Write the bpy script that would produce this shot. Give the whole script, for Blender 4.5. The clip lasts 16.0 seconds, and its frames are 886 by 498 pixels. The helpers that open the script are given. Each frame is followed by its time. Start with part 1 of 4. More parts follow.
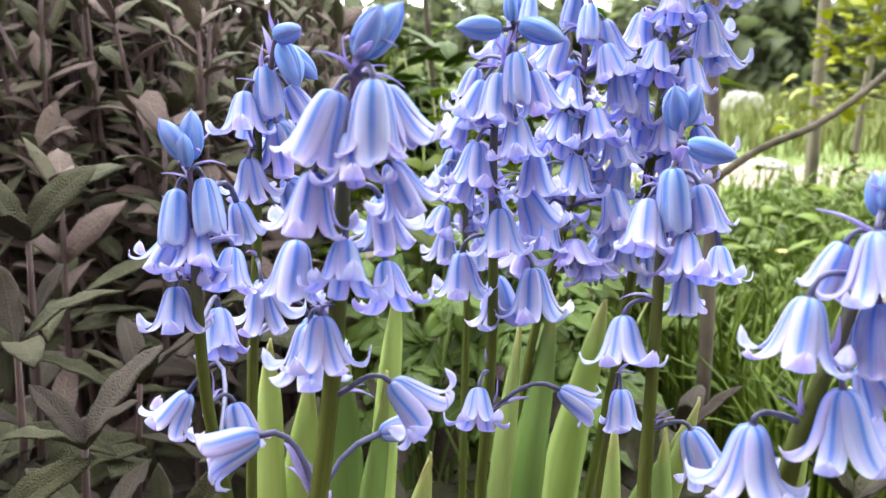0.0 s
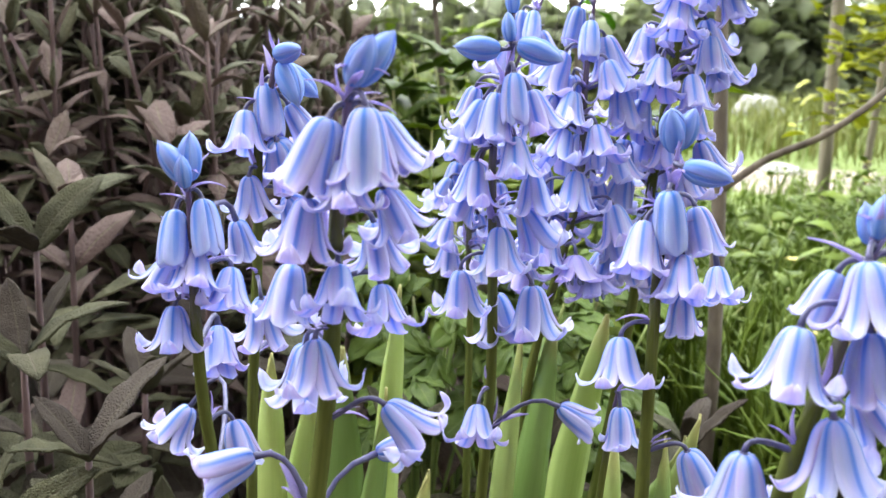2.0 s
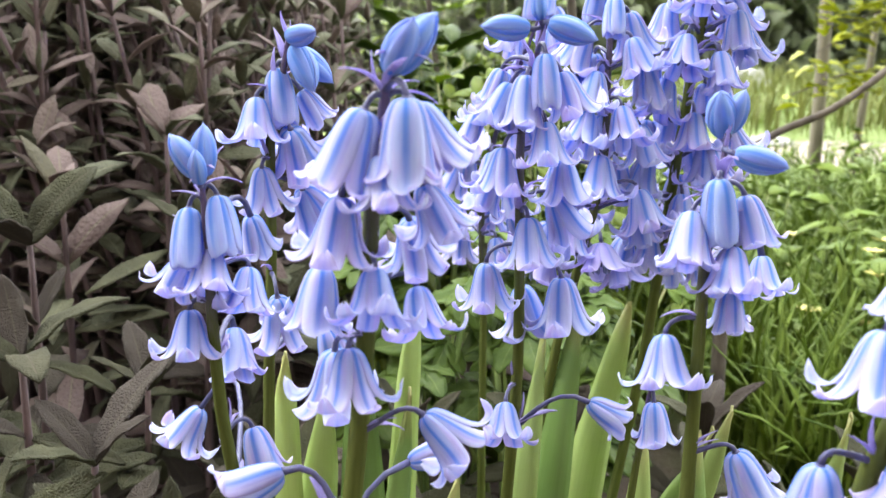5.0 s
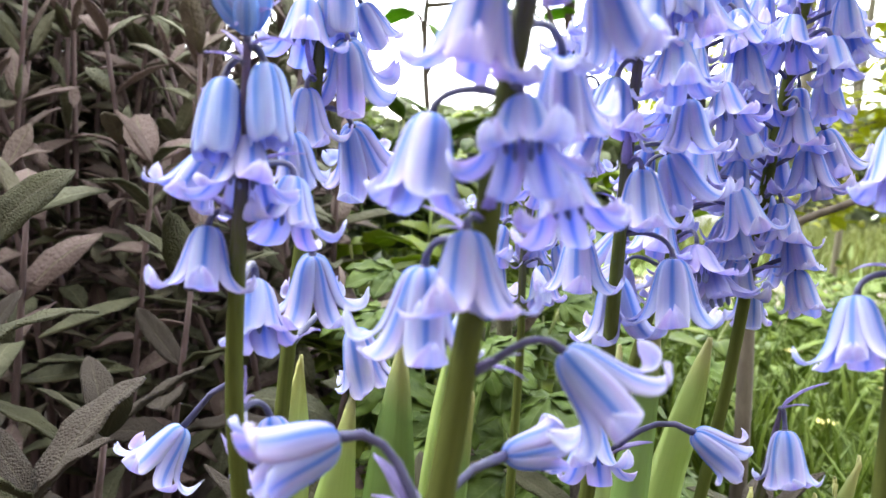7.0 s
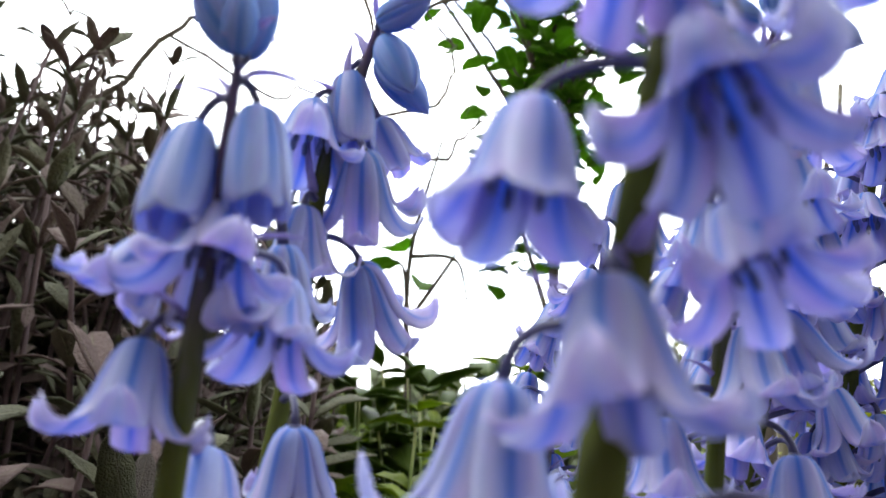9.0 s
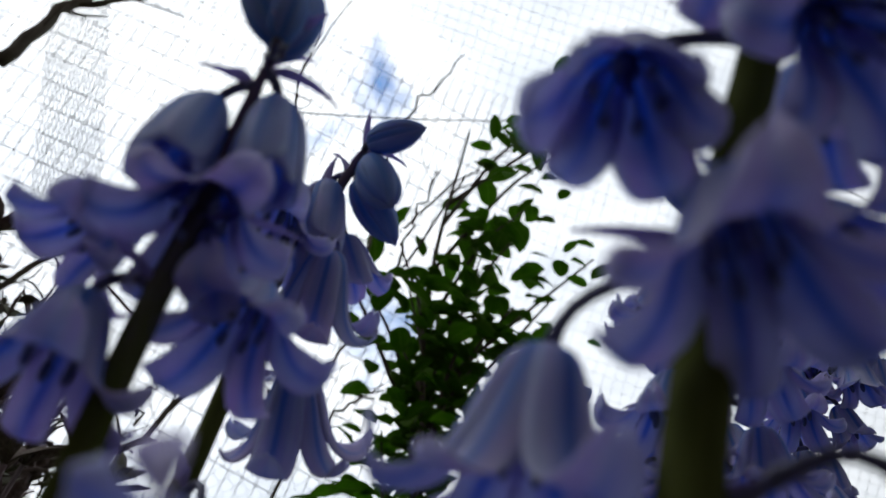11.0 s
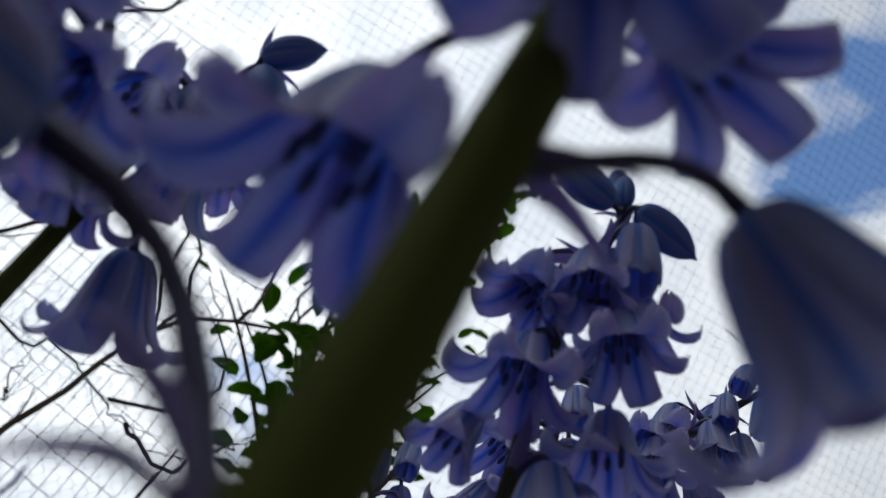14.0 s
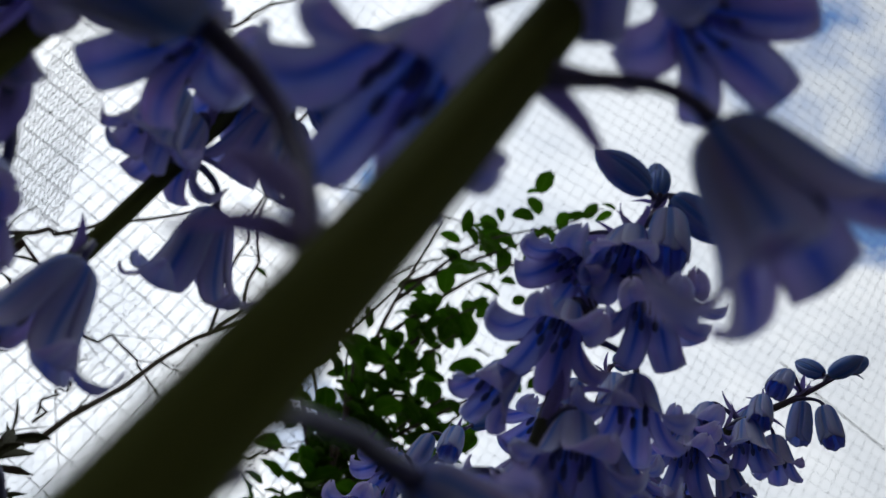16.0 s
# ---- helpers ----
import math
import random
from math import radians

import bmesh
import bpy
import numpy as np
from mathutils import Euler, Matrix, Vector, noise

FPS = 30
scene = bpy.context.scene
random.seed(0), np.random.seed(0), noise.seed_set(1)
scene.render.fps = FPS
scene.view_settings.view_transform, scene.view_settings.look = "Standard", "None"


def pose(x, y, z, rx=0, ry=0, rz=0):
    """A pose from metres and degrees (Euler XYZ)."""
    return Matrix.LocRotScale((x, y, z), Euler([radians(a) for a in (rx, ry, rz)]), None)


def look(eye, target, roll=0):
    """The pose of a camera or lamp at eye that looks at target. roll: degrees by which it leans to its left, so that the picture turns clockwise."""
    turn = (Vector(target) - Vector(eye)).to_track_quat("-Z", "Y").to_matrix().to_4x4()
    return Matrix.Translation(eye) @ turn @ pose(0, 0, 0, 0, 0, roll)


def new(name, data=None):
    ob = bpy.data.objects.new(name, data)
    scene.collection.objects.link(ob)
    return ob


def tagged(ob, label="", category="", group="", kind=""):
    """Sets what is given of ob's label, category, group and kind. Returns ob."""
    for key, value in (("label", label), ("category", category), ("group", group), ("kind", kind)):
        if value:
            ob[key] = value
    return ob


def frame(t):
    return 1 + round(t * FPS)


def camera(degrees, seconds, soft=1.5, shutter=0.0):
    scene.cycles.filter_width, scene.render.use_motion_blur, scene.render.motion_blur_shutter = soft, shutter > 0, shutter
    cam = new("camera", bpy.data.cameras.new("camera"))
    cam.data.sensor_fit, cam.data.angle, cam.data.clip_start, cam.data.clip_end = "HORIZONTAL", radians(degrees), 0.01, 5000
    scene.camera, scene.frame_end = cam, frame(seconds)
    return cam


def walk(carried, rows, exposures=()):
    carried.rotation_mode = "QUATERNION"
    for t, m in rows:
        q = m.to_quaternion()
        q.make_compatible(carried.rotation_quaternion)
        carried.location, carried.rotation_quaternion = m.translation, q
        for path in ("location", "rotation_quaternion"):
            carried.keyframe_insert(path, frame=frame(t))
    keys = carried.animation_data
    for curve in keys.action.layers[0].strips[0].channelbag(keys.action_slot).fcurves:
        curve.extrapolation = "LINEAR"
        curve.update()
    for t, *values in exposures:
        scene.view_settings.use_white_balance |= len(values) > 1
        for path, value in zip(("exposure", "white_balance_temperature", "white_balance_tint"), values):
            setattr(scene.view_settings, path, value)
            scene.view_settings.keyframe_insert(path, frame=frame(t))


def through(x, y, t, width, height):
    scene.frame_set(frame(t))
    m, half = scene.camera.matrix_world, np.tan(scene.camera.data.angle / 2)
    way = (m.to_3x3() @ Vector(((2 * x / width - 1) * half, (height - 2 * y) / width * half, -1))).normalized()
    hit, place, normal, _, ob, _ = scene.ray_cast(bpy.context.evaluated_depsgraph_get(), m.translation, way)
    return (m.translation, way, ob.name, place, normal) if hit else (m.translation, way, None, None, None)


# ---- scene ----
cam = camera(55.74, 16.0)
PATH = [
    (0, (0.00652, 0.01693, 0.34396), (-0.0236, 1.9744, -0.0654), 0.87),
    (0.5, (0.01045, 0.01665, 0.34589), (-0.0539, 1.9749, -0.0556), 0.69),
    (1, (0.01088, 0.01564, 0.34716), (-0.0600, 1.9735, -0.0551), 0.88),
    (1.5, (0.01145, 0.01728, 0.34906), (-0.0583, 1.9735, -0.0613), 0.83),
    (2, (0.01040, 0.01726, 0.34881), (-0.0483, 1.9752, -0.0549), 0.9),
    (2.5, (0.00953, 0.01802, 0.35282), (-0.0469, 1.9742, -0.0595), 0.69),
    (3, (0.00961, 0.01791, 0.36292), (-0.0626, 1.9623, -0.0998), 0.13),
    (3.5, (0.00916, 0.01531, 0.37539), (-0.0671, 1.9504, -0.1242), 0.3),
    (5.8, (-0.01336, 0.04888, 0.32689), (0.0199, 2.0180, -0.0217), 1.23),
    (6, (-0.01702, 0.05392, 0.32100), (0.0359, 2.0324, 0.0332), 1.95),
    (6.5, (-0.02367, 0.06811, 0.30717), (0.0357, 2.0430, -0.0031), 1.92),
    (7, (-0.02863, 0.07887, 0.29724), (0.0236, 2.0732, 0.1568), 3.66),
    (7.5, (-0.03150, 0.09120, 0.29007), (-0.0241, 2.0906, 0.2411), 6.36),
    (8, (-0.03601, 0.10818, 0.28601), (0.0606, 2.1055, 0.3239), 2.2),
    (8.2, (-0.03585, 0.11380, 0.28634), (0.0206, 2.1081, 0.4261), 3.11),
    (10.3, (-0.04410, 0.14823, 0.25336), (0.1395, 1.9180, 1.1668), 10.64),
    (10.5, (-0.04509, 0.14964, 0.25244), (0.1464, 1.8861, 1.2261), 11.42),
    (11, (-0.04541, 0.15454, 0.25092), (0.1731, 1.7492, 1.4380), 13.84),
    (11.5, (-0.04310, 0.15674, 0.24749), (0.2030, 1.6681, 1.5341), 14.44),
    (12, (-0.03709, 0.16155, 0.24601), (0.2134, 1.6107, 1.6015), 18.18),
    (12.5, (-0.03236, 0.16380, 0.24062), (0.1936, 1.5776, 1.6370), 21.43),
    (13, (-0.03148, 0.16828, 0.23799), (0.2472, 1.5685, 1.6386), 21.12),
    (13.5, (-0.02985, 0.17142, 0.23723), (0.2942, 1.5730, 1.6267), 20.58),
    (14, (-0.02830, 0.17247, 0.23779), (0.2991, 1.5653, 1.6353), 21.1),
    (14.5, (-0.02522, 0.16952, 0.23302), (0.2262, 1.5507, 1.6575), 24.23),
    (15, (-0.02357, 0.16995, 0.23143), (0.2221, 1.5599, 1.6484), 24.73),
    (15.5, (-0.02405, 0.16792, 0.22612), (0.1990, 1.5742, 1.6306), 25.93),
    (16, (-0.02486, 0.16716, 0.22252), (0.1683, 1.5866, 1.6182), 27.18),
]
walk(cam, [(t, look(eye, target, roll)) for t, eye, target, roll in PATH],
     [(0, 1.73, 6500, 6), (3.5, 1.72, 6500, 6), (6.2, 1.77, 6500, 6), (7.5, 1.74, 6500, 6), (8.2, 1.61, 6450, 6), (10.3, -0.98, 6250, 8),
      (11.2, -1.50, 6150, 8), (12.5, -1.74, 6100, 8), (13.5, -1.62, 6100, 8), (15, -1.64, 6100, 8), (16, -1.67, 6100, 8)])
cam.data.dof.use_dof, cam.data.dof.focus_distance, cam.data.dof.aperture_fstop = True, 0.25, 27.5

# clouds: where they break, and how bright they are; the sun behind them
CLOUD_X, CLOUD_Y, CLOUD_LIGHT, SUN_POWER = 0.0, 0.0, 2.45, 0.8

# ---- world, sun ----
SUN_UP, SUN_ROUND = radians(50), radians(-75)
world = bpy.data.worlds.new("sky")
scene.world = world
world.use_nodes = True
wn, wl = world.node_tree.nodes, world.node_tree.links
wn.clear()


def wnode(kind, **values):
    n = wn.new(kind)
    for key, value in values.items():
        n.inputs[key].default_value = value
    return n


sky = wn.new("ShaderNodeTexSky")
sky.sky_type, sky.sun_disc, sky.sun_elevation, sky.sun_rotation = "NISHITA", False, SUN_UP, SUN_ROUND
sky.ozone_density, sky.dust_density = 4.0, 0.2
where = wn.new("ShaderNodeTexCoord")
flat = wn.new("ShaderNodeMapping")
flat.inputs["Scale"].default_value = (1.0, 1.0, 1.7)
flat.inputs["Location"].default_value = (CLOUD_X, CLOUD_Y, 0.0)
wl.new(where.outputs["Generated"], flat.inputs["Vector"])
puffs = wnode("ShaderNodeTexNoise", Scale=3.1, Detail=9.0, Roughness=0.55, Distortion=0.35)
wl.new(flat.outputs[0], puffs.inputs["Vector"])
cover = wn.new("ShaderNodeValToRGB")
cover.color_ramp.elements[0].position, cover.color_ramp.elements[1].position = 0.41, 0.50
toward = wn.new("ShaderNodeVectorMath")
toward.operation = "DOT_PRODUCT"
toward.inputs[1].default_value = (0.350, 0.316, 0.882)
wl.new(where.outputs["Generated"], toward.inputs[0])
gap = wn.new("ShaderNodeMapRange")
gap.interpolation_type = "SMOOTHSTEP"
gap.inputs["From Min"].default_value, gap.inputs["From Max"].default_value = 0.966, 0.995
gap.inputs["To Min"].default_value, gap.inputs["To Max"].default_value = 0.13, -0.10
wl.new(toward.outputs["Value"], gap.inputs["Value"])
dense = wn.new("ShaderNodeMath")
wl.new(puffs.outputs["Fac"], dense.inputs[0])
wl.new(gap.outputs[0], dense.inputs[1])
wl.new(dense.outputs[0], cover.inputs[0])
shade = wn.new("ShaderNodeValToRGB")
shade.color_ramp.elements[0].position, shade.color_ramp.elements[1].position = 0.40, 0.66
shade.color_ramp.elements[0].color, shade.color_ramp.elements[1].color = (1.0, 1.0, 1.0, 1), (0.66, 0.69, 0.74, 1)
wl.new(puffs.outputs["Fac"], shade.inputs[0])
blue = wnode("ShaderNodeBackground", Strength=0.55)
wl.new(sky.outputs[0], blue.inputs["Color"])
white = wnode("ShaderNodeBackground", Strength=CLOUD_LIGHT)
# cloud light is raised ahead and dimmed behind, added to backlight the flowers
ahead = wn.new("ShaderNodeVectorMath")
ahead.operation = "DOT_PRODUCT"
ahead.inputs[1].default_value = (-0.15, 0.80, 0.58)
wl.new(where.outputs["Generated"], ahead.inputs[0])
half = wn.new("ShaderNodeMapRange")
half.inputs["From Min"].default_value = -1.0
wl.new(ahead.outputs["Value"], half.inputs["Value"])
steep = wn.new("ShaderNodeMath")
steep.operation = "POWER"
steep.inputs[1].default_value = 4.0
wl.new(half.outputs[0], steep.inputs[0])
glow = wn.new("ShaderNodeMapRange")
glow.inputs["To Min"].default_value, glow.inputs["To Max"].default_value = CLOUD_LIGHT * 0.42, CLOUD_LIGHT * 1.65
wl.new(steep.outputs[0], glow.inputs["Value"])
wl.new(glow.outputs[0], white.inputs["Strength"])
wl.new(shade.outputs[0], white.inputs["Color"])
both = wn.new("ShaderNodeMixShader")
wl.new(cover.outputs[0], both.inputs[0])
wl.new(blue.outputs[0], both.inputs[1])
wl.new(white.outputs[0], both.inputs[2])
sky_out = wn.new("ShaderNodeOutputWorld")
wl.new(both.outputs[0], sky_out.inputs["Surface"])

sun = new("sun", bpy.data.lights.new("sun", "SUN"))
sun.data.energy, sun.data.angle, sun.data.color = SUN_POWER, radians(14), (1.0, 0.96, 0.9)
sun.matrix_world = look((0, 0, 5), (-math.sin(SUN_ROUND) * math.cos(SUN_UP), -math.cos(SUN_ROUND) * math.cos(SUN_UP), 5 - math.sin(SUN_UP)))


# ---- materials ----
class Mat:
    """A node material with a principled shader and short calls for the nodes that feed it."""

    def __init__(self, name, rough=0.6, see_through=0.0):
        self.m = bpy.data.materials.new(name)
        self.m.use_nodes = True
        self.t = self.m.node_tree
        self.b = self.t.nodes["Principled BSDF"]
        self.b.inputs["Roughness"].default_value = rough
        self.out = self.t.nodes["Material Output"]
        self.soft = None
        if see_through:
            self.soft = self.node("ShaderNodeBsdfTranslucent")
            mix = self.node("ShaderNodeMixShader")
            mix.inputs[0].default_value = see_through
            self.link(self.b.outputs[0], mix.inputs[1])
            self.link(self.soft.outputs[0], mix.inputs[2])
            self.link(mix.outputs[0], self.out.inputs["Surface"])

    def node(self, kind, **values):
        n = self.t.nodes.new(kind)
        for key, value in values.items():
            n.inputs[key].default_value = value
        return n

    def link(self, a, b):
        self.t.links.new(a, b)

    def coords(self, which="Object", scale=(1, 1, 1)):
        c, s = self.node("ShaderNodeTexCoord"), self.node("ShaderNodeMapping", Scale=scale)
        self.link(c.outputs[which], s.inputs["Vector"])
        return s.outputs[0]

    def noise(self, vector, scale, detail=4.0, rough=0.55):
        n = self.node("ShaderNodeTexNoise", Scale=scale, Detail=detail, Roughness=rough)
        self.link(vector, n.inputs["Vector"])
        return n.outputs["Fac"]

    def ramp(self, fac, *stops):
        n = self.node("ShaderNodeValToRGB")
        while len(n.color_ramp.elements) < len(stops):
            n.color_ramp.elements.new(0.5)
        for e, (at, colour) in zip(n.color_ramp.elements, stops):
            e.position, e.color = at, (*colour, 1)
        self.link(fac, n.inputs[0])
        return n.outputs[0]

    def mix(self, fac, a, b, how="MIX"):
        n = self.node("ShaderNodeMix")
        n.data_type, n.blend_type = "RGBA", how
        for value, socket in ((fac, n.inputs[0]), (a, n.inputs[6]), (b, n.inputs[7])):
            if isinstance(value, (int, float)):
                socket.default_value = value
            elif isinstance(value, tuple):
                socket.default_value = (*value, 1)
            else:
                self.link(value, socket)
        return n.outputs[2]

    def math(self, how, a, b=0.0):
        n = self.node("ShaderNodeMath")
        n.operation = how
        for value, socket in ((a, n.inputs[0]), (b, n.inputs[1])):
            if isinstance(value, (int, float)):
                socket.default_value = value
            else:
                self.link(value, socket)
        return n.outputs[0]

    def random(self):
        return self.node("ShaderNodeObjectInfo").outputs["Random"]

    def island(self):
        return self.node("ShaderNodeNewGeometry").outputs["Random Per Island"]

    def uv(self):
        n = self.node("ShaderNodeSeparateXYZ")
        self.link(self.node("ShaderNodeTexCoord").outputs["UV"], n.inputs[0])
        return n.outputs[0], n.outputs[1]

    def colour(self, c, back=None):
        self.link(c, self.b.inputs["Base Color"])
        if self.soft:
            self.link(back or c, self.soft.inputs["Color"])
        return self

    def bump(self, height, strength=0.3, distance=0.001):
        n = self.node("ShaderNodeBump", Strength=strength, Distance=distance)
        self.link(height, n.inputs["Height"])
        self.link(n.outputs[0], self.b.inputs["Normal"])
        if self.soft:
            self.link(n.outputs[0], self.soft.inputs["Normal"])
        return self


def petal_material(name, pale, stripe, crown, rim, blush=(0.67, 0.57, 0.90)):
    """Tepals: pale lilac blades with a soft blue midrib band, fine parallel veins, a bluer shoulder, pinkish blotches and whitish tips."""
    m = Mat(name, 0.5, 0.56)
    u, v = m.uv()
    side = m.math("ABSOLUTE", m.math("SUBTRACT", u, 0.5))

    def drawn(sx, sy, detail):
        """Noise stretched along the blade, different on every blade."""
        each = m.node("ShaderNodeVectorMath")
        m.link(m.coords("UV", (sx, sy, 1)), each.inputs[0])
        m.link(m.math("MULTIPLY", m.random(), 53.0), each.inputs[1])
        return m.noise(each.outputs[0], 1.0, detail)

    fine, hair, broad, cloud = drawn(13, 1.1, 4), drawn(44, 2.2, 3), drawn(3.2, 2.4, 4), drawn(5, 4, 5)
    wob = m.math("ADD", side, m.math("MULTIPLY", m.math("SUBTRACT", fine, 0.5), 0.09))
    band = m.ramp(wob, (0.0, (1, 1, 1)), (0.045, (0.85, 0.85, 0.85)), (0.11, (0.34, 0.34, 0.34)), (0.27, (0, 0, 0)))
    fade = m.ramp(v, (0.0, (1, 1, 1)), (0.5, (0.82, 0.82, 0.82)), (0.78, (0.42, 0.42, 0.42)), (0.97, (0.06, 0.06, 0.06)))
    amount = m.mix(1.0, band, fade, "MULTIPLY")
    base = m.mix(m.ramp(v, (0.03, (0.60, 0.60, 0.60)), (0.28, (0.20, 0.20, 0.20)), (0.55, (0, 0, 0))), pale, crown)
    edge = m.mix(1.0, m.ramp(side, (0.36, (0, 0, 0)), (0.49, (0.45, 0.45, 0.45))), m.ramp(v, (0.25, (0.2, 0.2, 0.2)), (0.7, (1, 1, 1))), "MULTIPLY")
    base = m.mix(edge, base, rim)
    base = m.mix(m.ramp(v, (0.66, (0, 0, 0)), (0.98, (0.55, 0.55, 0.55))), base, rim)
    base = m.mix(m.ramp(broad, (0.44, (0, 0, 0)), (0.68, (0.75, 0.75, 0.75))), base, blush)
    col = m.mix(amount, base, stripe)
    col = m.mix(1.0, col, m.ramp(fine, (0.30, (0.94, 0.955, 0.98)), (0.62, (1, 1, 1))), "MULTIPLY")
    col = m.mix(1.0, col, m.ramp(hair, (0.30, (0.91, 0.93, 0.965)), (0.58, (1, 1, 1))), "MULTIPLY")
    col = m.mix(1.0, col, m.ramp(cloud, (0.32, (0.93, 0.94, 0.96)), (0.62, (1.04, 1.03, 1.01))), "MULTIPLY")
    tint = m.ramp(m.random(), (0.0, (0.92, 0.97, 1.0)), (0.5, (1, 1, 1)), (1.0, (1.0, 0.94, 0.98)))
    col = m.mix(1.0, col, tint, "MULTIPLY")
    m.colour(col, m.mix(1.0, col, (0.86, 0.84, 1.0), "MULTIPLY"))
    m.bump(m.math("ADD", m.math("ADD", fine, m.math("MULTIPLY", cloud, 0.8)), m.math("MULTIPLY", hair, 0.5)), 0.22, 0.0005)
    m.b.inputs["Specular IOR Level"].default_value = 0.24
    return m.m


def leaf_material(name, low, high, rib, rough=0.5, through=0.3, pebble=0.0, scale=60, under=None, plum=None):
    """Leaves: two greens mixed by patches, a paler midrib and side veins."""
    m = Mat(name, rough, through)
    u, v = m.uv()
    side = m.math("ABSOLUTE", m.math("SUBTRACT", u, 0.5))
    place = m.coords("Object")
    patch = m.noise(place, scale, 5)
    col = m.mix(m.ramp(patch, (0.3, (0, 0, 0)), (0.7, (1, 1, 1))), low, high)
    one = m.math("ADD", m.math("MULTIPLY", m.random(), 0.5), m.math("MULTIPLY", m.island(), 0.5))
    col = m.mix(1.0, col, m.ramp(one, (0.1, (0.62, 0.62, 0.62)), (0.9, (1.3, 1.3, 1.25))), "MULTIPLY")
    if under:
        col = m.mix(m.ramp(m.island(), (0.36, (0, 0, 0)), (0.64, (0.85, 0.85, 0.85))), col, under)
    if plum:
        col = m.mix(m.ramp(m.random(), (0.35, (0, 0, 0)), (0.7, (0.85, 0.85, 0.85))), col, plum)
    wave = m.math("SINE", m.math("ADD", m.math("MULTIPLY", v, 62.0), m.math("MULTIPLY", side, -34.0)))
    veins = m.math("ADD", m.ramp(side, (0.0, (1, 1, 1)), (0.05, (0, 0, 0))), m.math("MULTIPLY", m.ramp(wave, (0.85, (0, 0, 0)), (1.0, (1, 1, 1))), 0.35))
    col = m.mix(m.math("MULTIPLY", veins, 0.55), col, rib)
    m.colour(col)
    m.b.inputs["Specular IOR Level"].default_value = 0.3
    if pebble:
        cells = m.node("ShaderNodeTexVoronoi", Scale=pebble)
        m.link(place, cells.inputs["Vector"])
        m.bump(m.math("SUBTRACT", m.math("MULTIPLY", cells.outputs["Distance"], -1.0), m.math("MULTIPLY", veins, 0.4)), 0.6 if pebble > 100 else 0.5, 0.0015 if pebble > 100 else 0.012)
    else:
        m.bump(m.math("ADD", patch, m.math("MULTIPLY", veins, -0.6)), 0.35, 0.0012)
    return m.m


def strap_material():
    m = Mat("strap_leaf", 0.38, 0.30)
    u, v = m.uv()
    lines = m.noise(m.coords("UV", (46, 1.2, 1)), 1.0, 4)
    col = m.mix(lines, (0.24, 0.34, 0.09), (0.41, 0.50, 0.20))
    col = m.mix(1.0, col, m.ramp(m.random(), (0.0, (0.5, 0.62, 0.5)), (0.5, (1, 1, 1)), (1.0, (1.35, 1.3, 1.3))), "MULTIPLY")
    col = m.mix(m.ramp(v, (0.9, (0, 0, 0)), (1.0, (0.7, 0.7, 0.7))), col, (0.45, 0.40, 0.16))
    return m.colour(col).bump(lines, 0.3, 0.0008).m


def stem_material():
    """Flower stems: green below, flushed dark violet among the flowers."""
    m = Mat("flower_stem", 0.8)
    m.b.inputs["Specular IOR Level"].default_value = 0.03
    u, v = m.uv()
    streak = m.noise(m.coords("UV", (9, 30, 1)), 1.0, 5)
    green = m.mix(streak, (0.052, 0.066, 0.016), (0.108, 0.122, 0.034))
    violet = m.mix(streak, (0.07, 0.06, 0.10), (0.13, 0.09, 0.17))
    edge = m.math("ADD", v, m.math("MULTIPLY", m.math("SUBTRACT", streak, 0.5), 0.25))
    col = m.mix(m.ramp(edge, (0.70, (0, 0, 0)), (0.93, (1, 1, 1))), green, violet)
    fine = m.noise(m.coords("Object"), 900, 3)
    m.b.inputs["Subsurface Weight"].default_value = 0.08
    m.b.inputs["Subsurface Radius"].default_value = (0.002, 0.003, 0.001)
    return m.colour(col).bump(fine, 0.15, 0.0004).m


def plain_material(name, low, high, rough, scale, stretch=(1, 1, 1), bump=0.3, deep=0.001, metal=0.0, through=0.0):
    m = Mat(name, rough, through)
    n = m.noise(m.coords("Object", stretch), scale, 6, 0.6)
    big = m.noise(m.coords("Object"), scale * 0.13, 3)
    col = m.mix(m.ramp(n, (0.3, (0, 0, 0)), (0.7, (1, 1, 1))), low, high)
    col = m.mix(1.0, col, m.ramp(big, (0.3, (0.75, 0.75, 0.75)), (0.7, (1.15, 1.15, 1.15))), "MULTIPLY")
    m.b.inputs["Metallic"].default_value = metal
    return m.colour(col).bump(n, bump, deep).m


PETAL = petal_material("petal", (0.73, 0.745, 0.915), (0.10, 0.30, 0.82), (0.34, 0.54, 0.90), (0.84, 0.85, 0.94), (0.71, 0.60, 0.88))
YOUNG = petal_material("young_petal", (0.63, 0.71, 0.92), (0.10, 0.32, 0.83), (0.28, 0.53, 0.90), (0.78, 0.82, 0.94), (0.63, 0.60, 0.89))
BUD = petal_material("bud_petal", (0.42, 0.61, 0.91), (0.14, 0.36, 0.82), (0.24, 0.50, 0.88), (0.58, 0.69, 0.93), (0.43, 0.49, 0.87))
FADED = petal_material("faded_petal", (0.66, 0.64, 0.88), (0.36, 0.40, 0.78), (0.5, 0.52, 0.84), (0.78, 0.77, 0.92))
STEM = stem_material()
STALKLET = plain_material("pedicel", (0.040, 0.044, 0.11), (0.095, 0.088, 0.20), 0.45, 400, (1, 1, 0.2))
BRACT = plain_material("bract", (0.38, 0.33, 0.66), (0.58, 0.52, 0.84), 0.5, 500, (1, 1, 0.2), through=0.6)
